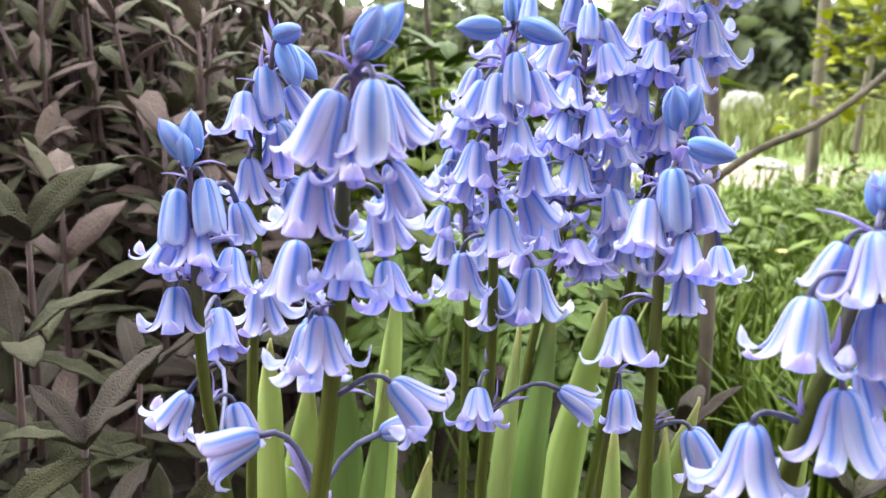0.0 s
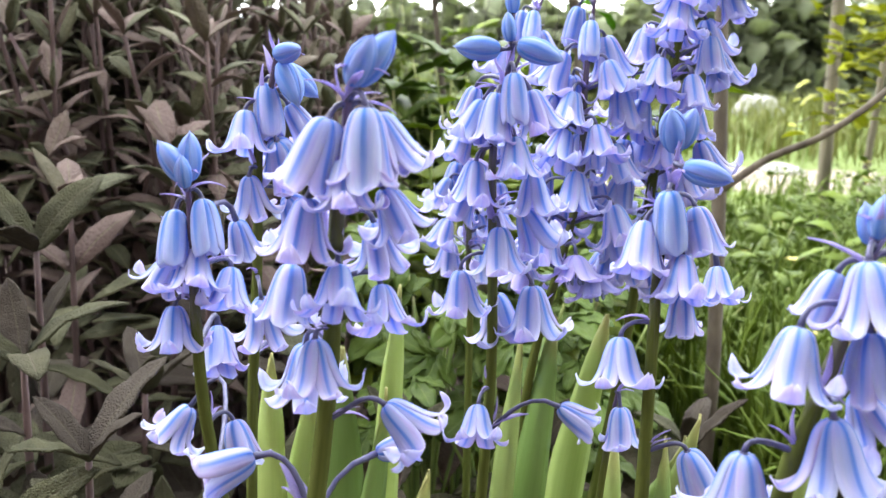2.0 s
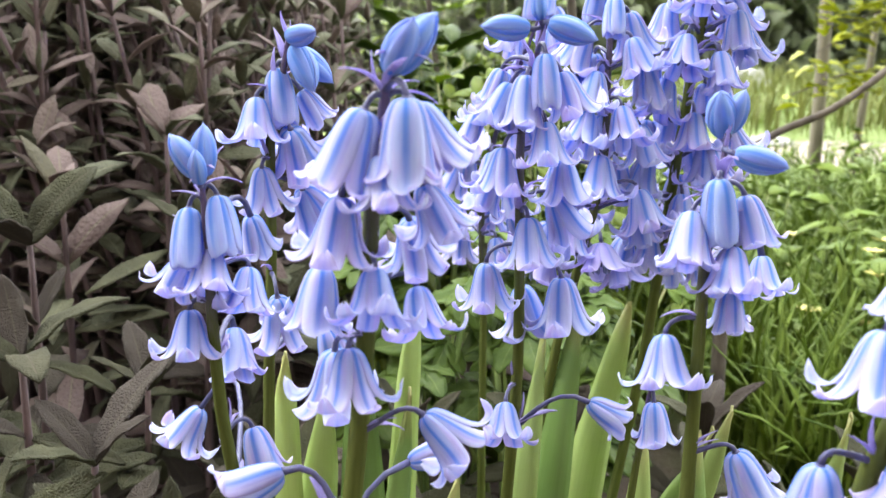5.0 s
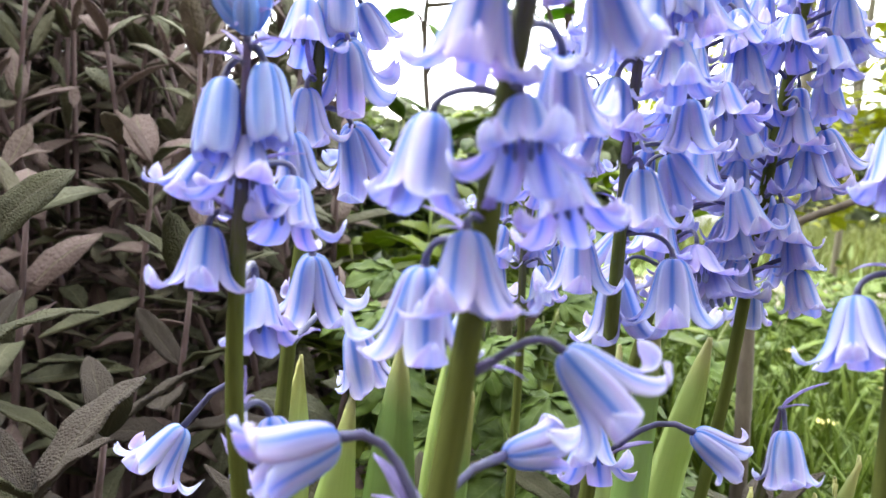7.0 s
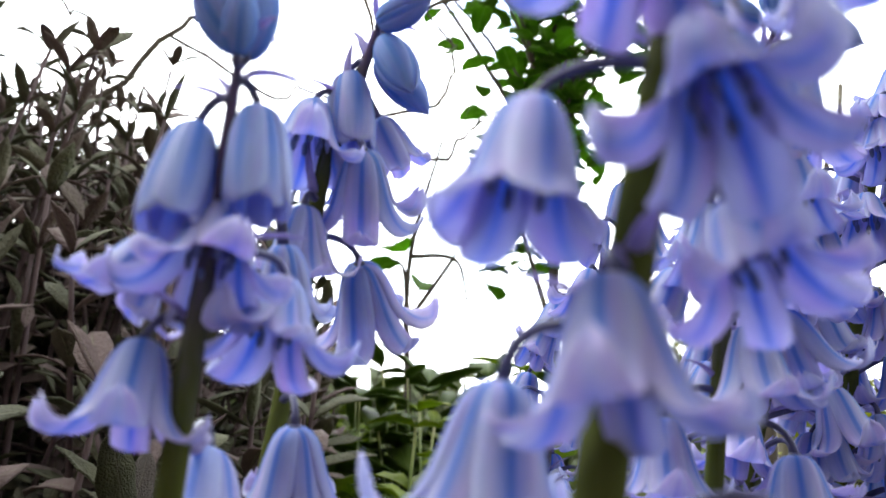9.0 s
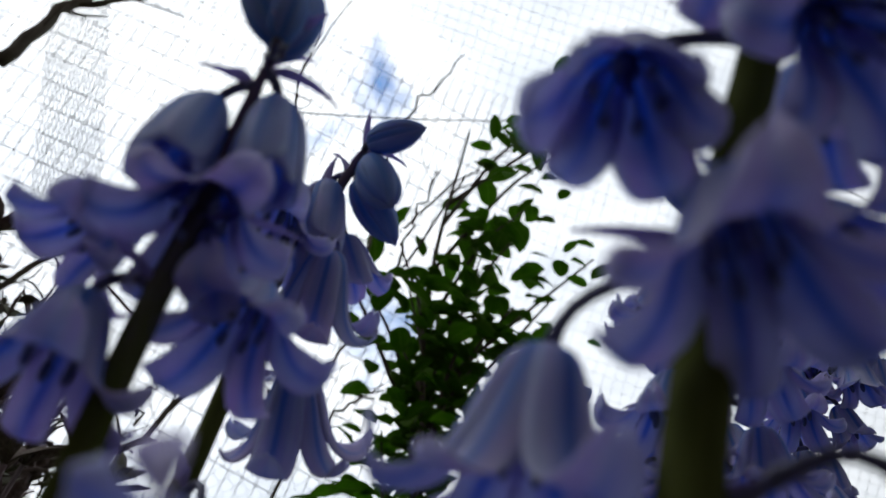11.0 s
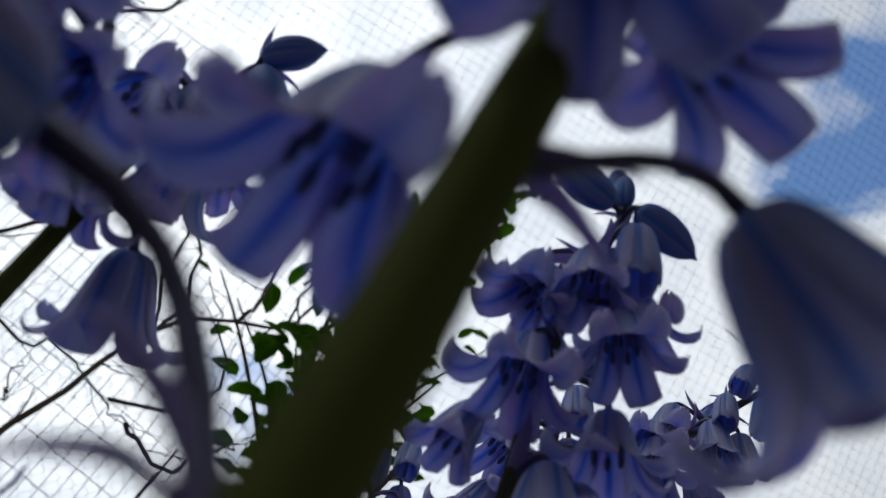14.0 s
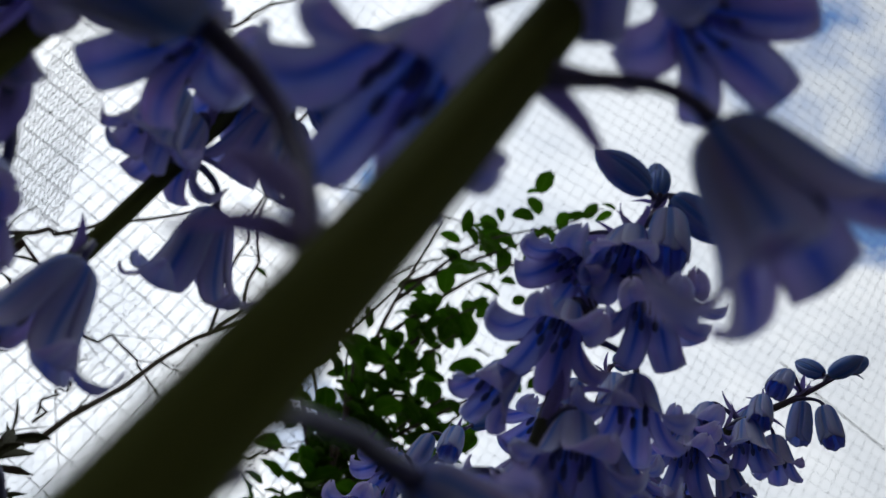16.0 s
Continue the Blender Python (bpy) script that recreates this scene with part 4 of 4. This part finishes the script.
def make_bare_tree():
    """Dark bare branches with side twigs, coming in from beside the bed."""
    rng = np.random.default_rng(31)
    plant = thing("bare_tree", (-0.75, 1.12, 0), "leafless young tree with dark twiggy branches", "tree", "young trees")
    o = np.array([-0.75, 1.12, 0.0])

    def limb(points, thick, name="branch"):
        line = smooth_line(np.array(points) - o, 16)
        line[1:-1] += rng.normal(0, 0.004, (14, 3))
        solid = tube(line, np.linspace(thick, thick * 0.35, 16), 7)
        part(name, mesh(name, solid[0], solid[1], BARK, solid[2]), plant)
        for k in range(5):
            at = line[3 + 2 * k]
            d = (line[4 + 2 * k] - line[2 + 2 * k])
            d = d / np.linalg.norm(d) + rng.normal(0, 0.6, 3)
            end = at + d / np.linalg.norm(d) * rng.uniform(0.03, 0.09)
            twig = tube(smooth_line([at, (at + end) / 2 + rng.normal(0, 0.004, 3), end], 6), np.linspace(thick * 0.3, thick * 0.12, 6), 5)
            part("twig", mesh("twig", twig[0], twig[1], BARK, twig[2]), plant)

    limb([(-0.75, 1.12, -0.03), (-0.72, 1.1, 0.45), (-0.62, 1.06, 0.85), (-0.548, 1.05, 0.978)], 0.016, "trunk")
    limb([(-0.548, 1.05, 0.978), (-0.52, 1.05, 1.1), (-0.477, 1.05, 1.236), (-0.43, 1.05, 1.36)], 0.01)
    limb([(-0.513, 1.05, 1.12), (-0.456, 1.05, 1.165), (-0.417, 1.05, 1.206), (-0.36, 1.05, 1.25), (-0.352, 1.05, 1.344), (-0.3, 1.05, 1.434)], 0.005)
    limb([(-0.7, 1.09, 0.5), (-0.437, 1.05, 0.637), (-0.349, 1.05, 0.742), (-0.302, 1.05, 0.804), (-0.2, 1.05, 0.93)], 0.005)
    limb([(-0.6, 1.06, 0.88), (-0.5, 1.05, 0.786), (-0.44, 1.05, 0.738), (-0.354, 1.05, 0.617)], 0.0025)
    limb([(-0.73, 1.1, 0.4), (-0.4, 1.06, 0.45), (-0.207, 1.05, 0.538), (-0.171, 1.05, 0.594), (-0.137, 1.05, 0.687), (-0.107, 1.05, 0.759), (-0.03, 1.05, 0.83), (0.025, 1.05, 0.861), (0.055, 1.05, 0.949), (0.083, 1.05, 1.049)], 0.0045)
    limb([(-0.198, 1.05, 0.568), (-0.201, 1.05, 0.609), (-0.203, 1.05, 0.66)], 0.002)
    limb([(-0.349, 1.05, 0.742), (-0.232, 1.05, 0.679), (-0.191, 1.05, 0.692), (-0.151, 1.05, 0.686), (-0.108, 1.05, 0.665), (-0.077, 1.05, 0.649), (-0.03, 1.05, 0.62)], 0.0022)
    limb([(-0.107, 1.05, 0.759), (-0.14, 1.05, 0.9), (-0.168, 1.05, 1.044), (-0.186, 1.05, 1.177), (-0.15, 1.05, 1.37)], 0.0026)
    limb([(-0.107, 1.05, 0.759), (-0.102, 1.05, 0.856), (-0.145, 1.05, 0.955), (-0.179, 1.05, 1.079), (-0.19, 1.05, 1.25)], 0.003)
    limb([(-0.03, 1.05, 0.83), (-0.017, 1.05, 0.909), (-0.03, 1.05, 1.097), (0.004, 1.05, 1.199), (0.035, 1.05, 1.301)], 0.003)
    limb([(0.025, 1.05, 0.861), (0.033, 1.05, 0.984), (0.048, 1.05, 1.049)], 0.0022)
    limb([(0.02, 1.05, 0.93), (0.082, 1.05, 1.057), (0.146, 1.05, 1.133)], 0.002)
    limb([(-0.077, 1.05, 0.649), (-0.019, 1.05, 0.623), (0.013, 1.05, 0.661), (0.049, 1.05, 0.693)], 0.003)
    limb([(-0.107, 1.05, 0.665), (-0.016, 1.05, 0.7), (-0.016, 1.05, 0.765), (-0.051, 1.05, 0.815), (-0.088, 1.05, 0.868)], 0.0026)


make_bare_tree()

# ---- right-hand growth, grass, far trees ----
def make_grass():
    rng = np.random.default_rng(9)
    heap = Heap()
    blades = [leaf_solid(1, w, d, 0.4, 1.2, 0, k, 6, 2, 0.004, 0.3) for k, (w, d) in enumerate(((0.05, 1.3), (0.035, 0.8), (0.06, 1.9)))]
    for k in range(26000):
        r, a = 0.25 + 5.5 * rng.random() ** 2.1, rng.uniform(-0.5, 2.0)
        x, y = 0.1 + r * math.cos(a), 0.3 + r * math.sin(a)
        if 0.55 * y + 0.9 * x + 0.25 * noise.noise((x * 2, y * 2, 7)) + 0.1 * noise.noise((x * 9, y * 9, 2)) < 0.43:
            continue
        if y < 0.85 and x < 0.19 or -0.1 < y - 2.55 - 0.06 * x < 1.05 and rng.random() < 0.94 or x < 0.1 and y < 1.2:
            continue
        a = rng.uniform(0, 6.28)
        tall = rng.uniform(0.07, 0.18) * (1.0 if y < 2.4 else 0.8)
        heap.add(blades[k % 3], frame_of((x, y, ground_height(x, y) - 0.004), (math.cos(a) * 0.33, math.sin(a) * 0.33, 1), (math.cos(a), math.sin(a), 0.2), tall))
    tagged(new("grass", heap.mesh("grass", WEED)), "long fresh green grass beside the bluebells", "grass", kind="stuff")
    heap = Heap()
    for k in range(8500):
        y = 3.6 + 16 * rng.random() ** 1.7
        x = rng.normal(2.6, 2.6) + 0.15 * (y - 3.6)
        y += 0.06 * x + 0.2 * noise.noise((x, 0, 1))
        a = rng.uniform(0, 6.28)
        heap.add(blades[k % 3], frame_of((x, y, 0), (math.cos(a) * 0.4, math.sin(a) * 0.4, 1), (math.cos(a), math.sin(a), 0.2), rng.uniform(0.12, 0.3)))
    tagged(new("meadow_grass", heap.mesh("meadow_grass", MEADOW)), "tall meadow grass beyond the path", "grass", kind="stuff")


def make_weed(x, y, tall, spread, count, seed, flowers=0, material=WEED, wide=0.5, label="leafy green garden weed", big=1.0):
    rng = np.random.default_rng(seed)
    plant = thing("weed", (x, y, 0), label, "plant", "weeds")
    leaves = Heap()
    kinds = [leaf_solid(1, w * wide / 0.5, d, 0.25, 0.9, 0.1, k, 7, 3, 0.015) for k, (w, d) in enumerate(((0.5, 0.7), (0.42, 1.0), (0.36, 0.3)))]
    for k in range(max(4, count // 12)):
        a, r = rng.uniform(0, 6.28), spread * rng.random() ** 0.6
        end = np.array([math.cos(a) * r, math.sin(a) * r, tall * rng.uniform(0.6, 1.0)])
        line = smooth_line([(0.3 * end[0], 0.3 * end[1], -0.01), (0.6 * end[0], 0.6 * end[1], end[2] * 0.5), end], 8)
        solid = tube(line, np.linspace(0.0022, 0.001, 8), 5)
        part("stem", mesh("stem", solid[0], solid[1], STRAP, solid[2]), plant)
        for q in range(12):
            at = Vector(line[min(7, 1 + int(rng.random() * 7))])
            b = rng.uniform(0, 6.28)
            leaves.add(kinds[q % 3], frame_of(at, (math.cos(b), math.sin(b), rng.uniform(-0.1, 0.8)), (rng.uniform(-0.3, 0.3), rng.uniform(-0.3, 0.3), 1), big * rng.uniform(0.025, 0.055)))
        if k < flowers:
            head = Heap()
            for q in range(7):
                head.add(leaf_solid(0.012, 0.006, 0.3, 0.2, 1, 0, q, 5, 3, 0.0006), frame_of(end, (math.cos(q * 0.9), math.sin(q * 0.9), 0.5), (0, 0, 1)))
            part("blossom", head.mesh("blossom", YELLOW), plant, None, "pale yellow blossom")
    tagged(part("foliage", leaves.mesh("foliage", material), plant), kind="stuff")


def make_pole(name, a, b, radius, label, material=BARK, category="tree"):
    line = smooth_line([a, [(p + q) / 2 + d for p, q, d in zip(a, b, (0.006, 0.01, 0))], b], 14)
    solid = tube(line - np.array(a), np.linspace(radius, radius * 0.75, 14), 8)
    ob = new(name, mesh(name, solid[0], solid[1], material, solid[2]))
    ob.location = a
    return tagged(ob, label, category)


def make_far_tree(x, y, tall, seed, material, label):
    rng = np.random.default_rng(seed)
    plant = thing("tree", (x, y, 0), label, "tree", "trees beyond the meadow")
    line = smooth_line([(0, 0, -0.1), (0.1, 0, tall * 0.4), (0, 0.1, tall * 0.85)], 10)
    solid = tube(line, np.linspace(tall * 0.03, tall * 0.008, 10), 7)
    part("trunk", mesh("trunk", solid[0], solid[1], BARK, solid[2]), plant)
    crown = Heap()
    kinds = [leaf_solid(1, 0.7, d, 0.3, 0.8, 0.2, k, 5, 3, 0.02) for k, d in enumerate((0.6, 1.0))]
    lumps = [(rng.normal(0, tall * 0.26), rng.normal(0, tall * 0.2), tall * rng.uniform(0.08, 0.9), tall * rng.uniform(0.10, 0.2)) for _ in range(24)]
    for k in range(1100):
        cx, cy, cz, r = lumps[int(rng.integers(24))]
        d = Vector(rng.normal(0, 1, 3)).normalized() * r * rng.random() ** 0.4
        crown.add(kinds[k % 2], frame_of(Vector((cx, cy, cz)) + d, rng.normal(0, 1, 3), (0, 0, 1), tall * rng.uniform(0.024, 0.056)))
    tagged(part("crown", crown.mesh("crown", material), plant), kind="stuff")


def make_net(corner, across, up, n_across, n_up, gap, radius, seed):
    """A net of crossing threads that sags a little, from a corner along two directions."""
    rng = np.random.default_rng(seed)
    corner, across, up = np.array(corner, float), np.array(across, float), np.array(up, float)
    out = np.cross(across, up)
    heap = Heap()

    def at(i, j):
        s, t = i * gap, j * gap
        sag = 0.05 * math.sin(s * 1.9 + 0.4) * math.sin(t * 2.3 + 1) + 0.012 * noise.noise((s * 6, t * 6, seed))
        return corner + across * (s + 0.012 * noise.noise((s * 3, t * 3, 4.2))) + up * (t + 0.012 * noise.noise((s * 3, t * 3, 8.1))) + out * sag

    for i in range(n_across + 1):
        heap.add(tube([at(i, j) for j in range(0, n_up + 1, 3)], radius, 3))
    for j in range(n_up + 1):
        heap.add(tube([at(i, j) for i in range(0, n_across + 1, 3)], radius, 3))
    return heap


def make_hex_wire(corner, across, up, columns, rows, cell, radius):
    """Twisted hexagonal wire mesh."""
    corner, across, up = np.array(corner, float), np.array(across, float), np.array(up, float)
    out = np.cross(across, up)
    heap = Heap()
    for i in range(columns):
        pts = []
        for j in range(rows):
            side = 1 if (i + j) % 2 else -1
            for h in (0.12, 0.5):
                s, t = i * cell / 2 + side * cell * 0.235, (j + h) * cell * 0.62
                pts.append(corner + across * s + up * t + out * (0.03 * math.sin(s * 3.1) * math.sin(t * 2.2) + 0.01 * noise.noise((s * 5, t * 5, 1))))
        heap.add(tube(pts, radius, 3))
    return heap


make_grass()
for k, (x, y, tall, spread, count, fl) in enumerate(((0.34, 0.75, 0.10, 0.12, 50, 2), (0.30, 0.9, 0.12, 0.15, 60, 3), (0.48, 0.78, 0.10, 0.15, 60, 4), (0.62, 1.1, 0.17, 0.2, 150, 4), (0.85, 1.9, 0.16, 0.25, 150, 1), (0.55, 0.95, 0.16, 0.18, 150, 4), (0.75, 1.25, 0.2, 0.22, 170, 3), (0.42, 1.2, 0.17, 0.2, 150, 2), (0.95, 1.6, 0.2, 0.25, 170, 2), (0.62, 1.7, 0.16, 0.25, 150, 2), (0.2, 0.95, 0.18, 0.16, 130, 0))):
    make_weed(x, y, tall, spread, count, 40 + k, fl)
for k, (x, y, tall, spread, count) in enumerate(((-0.025, 0.76, 0.37, 0.06, 140), (0.03, 0.8, 0.37, 0.08, 150), (0.12, 0.8, 0.36, 0.10, 130), (-0.02, 0.64, 0.28, 0.07, 120), (0.06, 0.66, 0.29, 0.08, 130), (-0.06, 1.85, 0.50, 0.16, 300), (0.13, 1.75, 0.46, 0.13, 260), (0.0, 1.45, 0.36, 0.12, 220), (-0.045, 0.98, 0.37, 0.09, 200), (0.03, 1.0, 0.38, 0.10, 220), (0.11, 1.02, 0.34, 0.09, 180))):
    make_weed(x, y, tall, spread, count, 60 + k, 0, HERB if k > 7 else SHRUB, 0.55, "leafy green shrub behind the bluebells", 1.5 if k > 4 else 1.0)


def lobed_leaf(size, seed):
    """A hand-shaped leaf of five toothed lobes, flat on the ground plane, from the origin along x."""
    heap = Heap()
    for k, (turn, long) in enumerate(((0, 1.0), (38, 0.86), (-38, 0.86), (80, 0.58), (-80, 0.58))):
        lobe = leaf_solid(size * long, size * 0.42 * long, 0.45, 0.22, 0.8, 0.22, seed + k, 11, 5, size * 0.012, 0.58)
        heap.add(lobe, pose(0, 0, 0.0006 * k, 0, 0, turn))
    return heap


def make_herb(x, y, tall, count, seed):
    """A low herb: lobed leaves on thin stalks that rise from one crown."""
    rng = np.random.default_rng(seed)
    plant = thing("herb", (x, y, 0), "low bright green herb with hand-shaped lobed leaves", "plant", "herbs among the bluebells")
    meshes = [lobed_leaf(0.034, seed + 7 * k).mesh("leaf", HERB) for k in range(3)]
    for k in range(count):
        a, r = rng.uniform(0, 6.28), rng.uniform(0.01, 0.06)
        end = Vector((math.cos(a) * r, math.sin(a) * r, tall * rng.uniform(0.5, 1.0)))
        line = smooth_line([(0.1 * end.x, 0.1 * end.y, -0.01), (0.45 * end.x, 0.45 * end.y, end.z * 0.6), end], 8)
        solid = tube(line, np.linspace(0.0014, 0.0009, 8), 5)
        part("stalk", mesh("stalk", solid[0], solid[1], STRAP, solid[2]), plant)
        out = (math.cos(a) + rng.uniform(-0.4, 0.4), math.sin(a) + rng.uniform(-0.6, 0.2), rng.uniform(-0.35, 0.25))
        part("leaf", meshes[k % 3], plant, frame_of(end, out, (rng.uniform(-0.4, 0.4), rng.uniform(-0.7, 0.1), 1), rng.uniform(0.7, 1.25)))


for k, (x, y, tall, count) in enumerate(((-0.015, 0.50, 0.235, 16), (0.035, 0.52, 0.225, 16), (0.0, 0.56, 0.25, 16), (0.08, 0.55, 0.20, 14), (0.055, 0.60, 0.25, 16))):
    make_herb(x, y, tall, count, 90 + k)


def make_young_tree():
    plant = thing("young_tree", (0.207, 0.66, 0), "young tree with a thin dark trunk and one long bare branch", "tree", "young trees")
    for name, pts, thick in (("trunk", [(0, 0, -0.02), (0.001, 0, 0.13), (-0.006, 0.005, 0.30), (-0.012, 0.01, 0.41), (-0.013, 0.014, 0.50)], 0.0062), ("branch", [(-0.010, 0.01, 0.40), (0.01, 0.02, 0.415), (0.035, 0.03, 0.45), (0.05, 0.03, 0.52)], 0.0028), ("branch", [(-0.003, 0, 0.268), (0.03, 0, 0.292), (0.07, -0.005, 0.312), (0.118, 0, 0.350), (0.17, 0.01, 0.41)], 0.0033)):
        solid = tube(smooth_line(pts, 24), np.linspace(thick, thick * 0.7, 24), 8)
        part(name, mesh(name, solid[0], solid[1], BARK, solid[2]), plant)


make_young_tree()
make_pole("stake", (0.886, 2.10, -0.05), (0.850, 2.10, 1.35), 0.016, "weathered wooden garden stake", POST, "stake")
make_pole("stake", (0.972, 2.10, -0.05), (1.040, 2.10, 1.35), 0.009, "thin weathered garden stake", POST, "stake")
for k, (x, y, tall) in enumerate(((5, 17, 4), (9, 18, 5), (13, 16, 5), (17, 19, 6), (21, 17, 6))):
    make_far_tree(x, y, tall, 80 + k, HEDGE if k % 3 else YELLOWISH, "leafy broad tree at the edge of the meadow")


def make_hedge():
    """A thick uneven hedge closing the meadow."""
    rng = np.random.default_rng(77)
    heap = Heap()
    kinds = [leaf_solid(1, 0.7, d, 0.3, 0.8, 0.2, k, 4, 3, 0.02) for k, d in enumerate((0.6, 1.0))]
    for k in range(9000):
        x = -5 + 19 * rng.random()
        top = 1.1 + 0.2 * min(1, max(0, (x - 1) / 2)) + 0.4 * noise.noise((x * 0.9, 0, 3)) + 0.35 * noise.noise((x * 3.1, 0, 5)) + 0.04 * max(0, x)
        y = 10.6 + 0.22 * max(0, x) + rng.normal(0, 0.35)
        heap.add(kinds[k % 2], frame_of((x, y, top * rng.random() ** 0.8), rng.normal(0, 1, 3), (0, 0, 1), rng.uniform(0.20, 0.42)))
    tagged(new("hedge", heap.mesh("hedge", HEDGE)), "thick grey-green hedge beyond the meadow", "hedge", kind="stuff")


make_hedge()


def make_stone(name, at, size, label, seed):
    bm = bmesh.new()
    bmesh.ops.create_icosphere(bm, subdivisions=3, radius=1)
    for v in bm.verts:
        v.co *= 1 + 0.25 * noise.noise(v.co * 1.6 + Vector((seed, 0, 0)))
        v.co = Vector((v.co.x * size[0], v.co.y * size[1], max(-0.3 * size[2], v.co.z * size[2])))
    me = bpy.data.meshes.new(name)
    bm.to_mesh(me)
    bm.free()
    me.materials.append(STONE)
    me.shade_smooth()
    ob = new(name, me)
    ob.location = at
    tagged(ob, label, "stone")


make_stone("stone", (1.21, 3.3, 0.01), (0.09, 0.08, 0.03), "flat pale stone at the edge of the path", 1)
make_stone("stone", (2.67, 8.0, 0.08), (0.22, 0.18, 0.16), "whitish boulder standing in the far grass", 2)
make_sapling((0.84, 1.52), 0.95, [(0.3, 0.575, 1.5, 0.28, 0.6), (0.35, 0.60, 1.48, 0.35, 0.7), (0.38, 0.63, 1.5, 0.39, 0.7), (0.42, 0.69, 1.52, 0.44, 0.8), (0.5, 0.60, 1.5, 0.47, 0.6), (0.55, 0.74, 1.5, 0.55, 1), (0.7, 0.60, 1.5, 0.66, 0.7)], 0.036, 75, 8, "young tree with bright yellow-green spring leaves", material=YELLOWISH)
fence = thing("wire_fence", (-1.0, 1.75, 0), "rusty hexagonal wire fence", "fence")
part("wire_mesh", make_hex_wire((-0.5, 0, 0), (1, 0, 0), (0, -0.10, 0.995), 126, 68, 0.027, 0.0003).mesh("wire_mesh", WIRE), fence)
for k in range(48):
    x = -0.04 + 0.027 * k
    upright = tube(smooth_line([(x - 0.10, -0.10, 0), (x, -0.12, 0.7), (x + 0.11, -0.24, 1.75)], 12), 0.0008, 4)
    part("wire", mesh("wire", upright[0], upright[1], WIRE, upright[2]), fence)
for k in range(28):
    z = 0.12 + 0.06 * k
    level = tube(smooth_line([(-0.10, -0.115 - 0.05 * max(0, z - 0.7), z + 0.14), (0.6, -0.13 - 0.10 * max(0, z - 0.7), z + 0.02), (1.28, -0.125 - 0.10 * max(0, z - 0.7), z - 0.13)], 14), 0.0008, 4)
    part("wire", mesh("wire", level[0], level[1], WIRE, level[2]), fence)
net = thing("bird_net", (0, 1.8, 1.0), "fine pale garden netting hung over the bed", "net")
part("threads", make_net((-1.4, 0, 0), (1, 0, 0), (0, -0.5, 0.866), 130, 86, 0.026, 0.0004, 3).mesh("threads", NETTING), net)
part("wire_fold", make_hex_wire((0.36, -0.16, 1.12), (0.22, 0.05, 0), (-0.37, 0, 0.93), 30, 26, 0.04, 0.0008).mesh("wire_fold", WIRE), fence, None, "crumpled fold of wire mesh")
for a, b in (((-0.227, 1.4, 1.379), (0.197, 1.4, 1.558)), ((1.001, 1.4, 1.729), (1.32, 1.4, 1.669)), ((0.107, 1.4, 1.31), (0.317, 1.4, 1.54))):
    line = smooth_line([a, [(p + q) / 2 - 0.006 * (k == 2) for k, (p, q) in enumerate(zip(a, b))], b], 12)
    solid = tube(line - np.array((0, 1.8, 1.0)), 0.0016, 5)
    part("cord", mesh("cord", solid[0], solid[1], BARK, solid[2]), net)
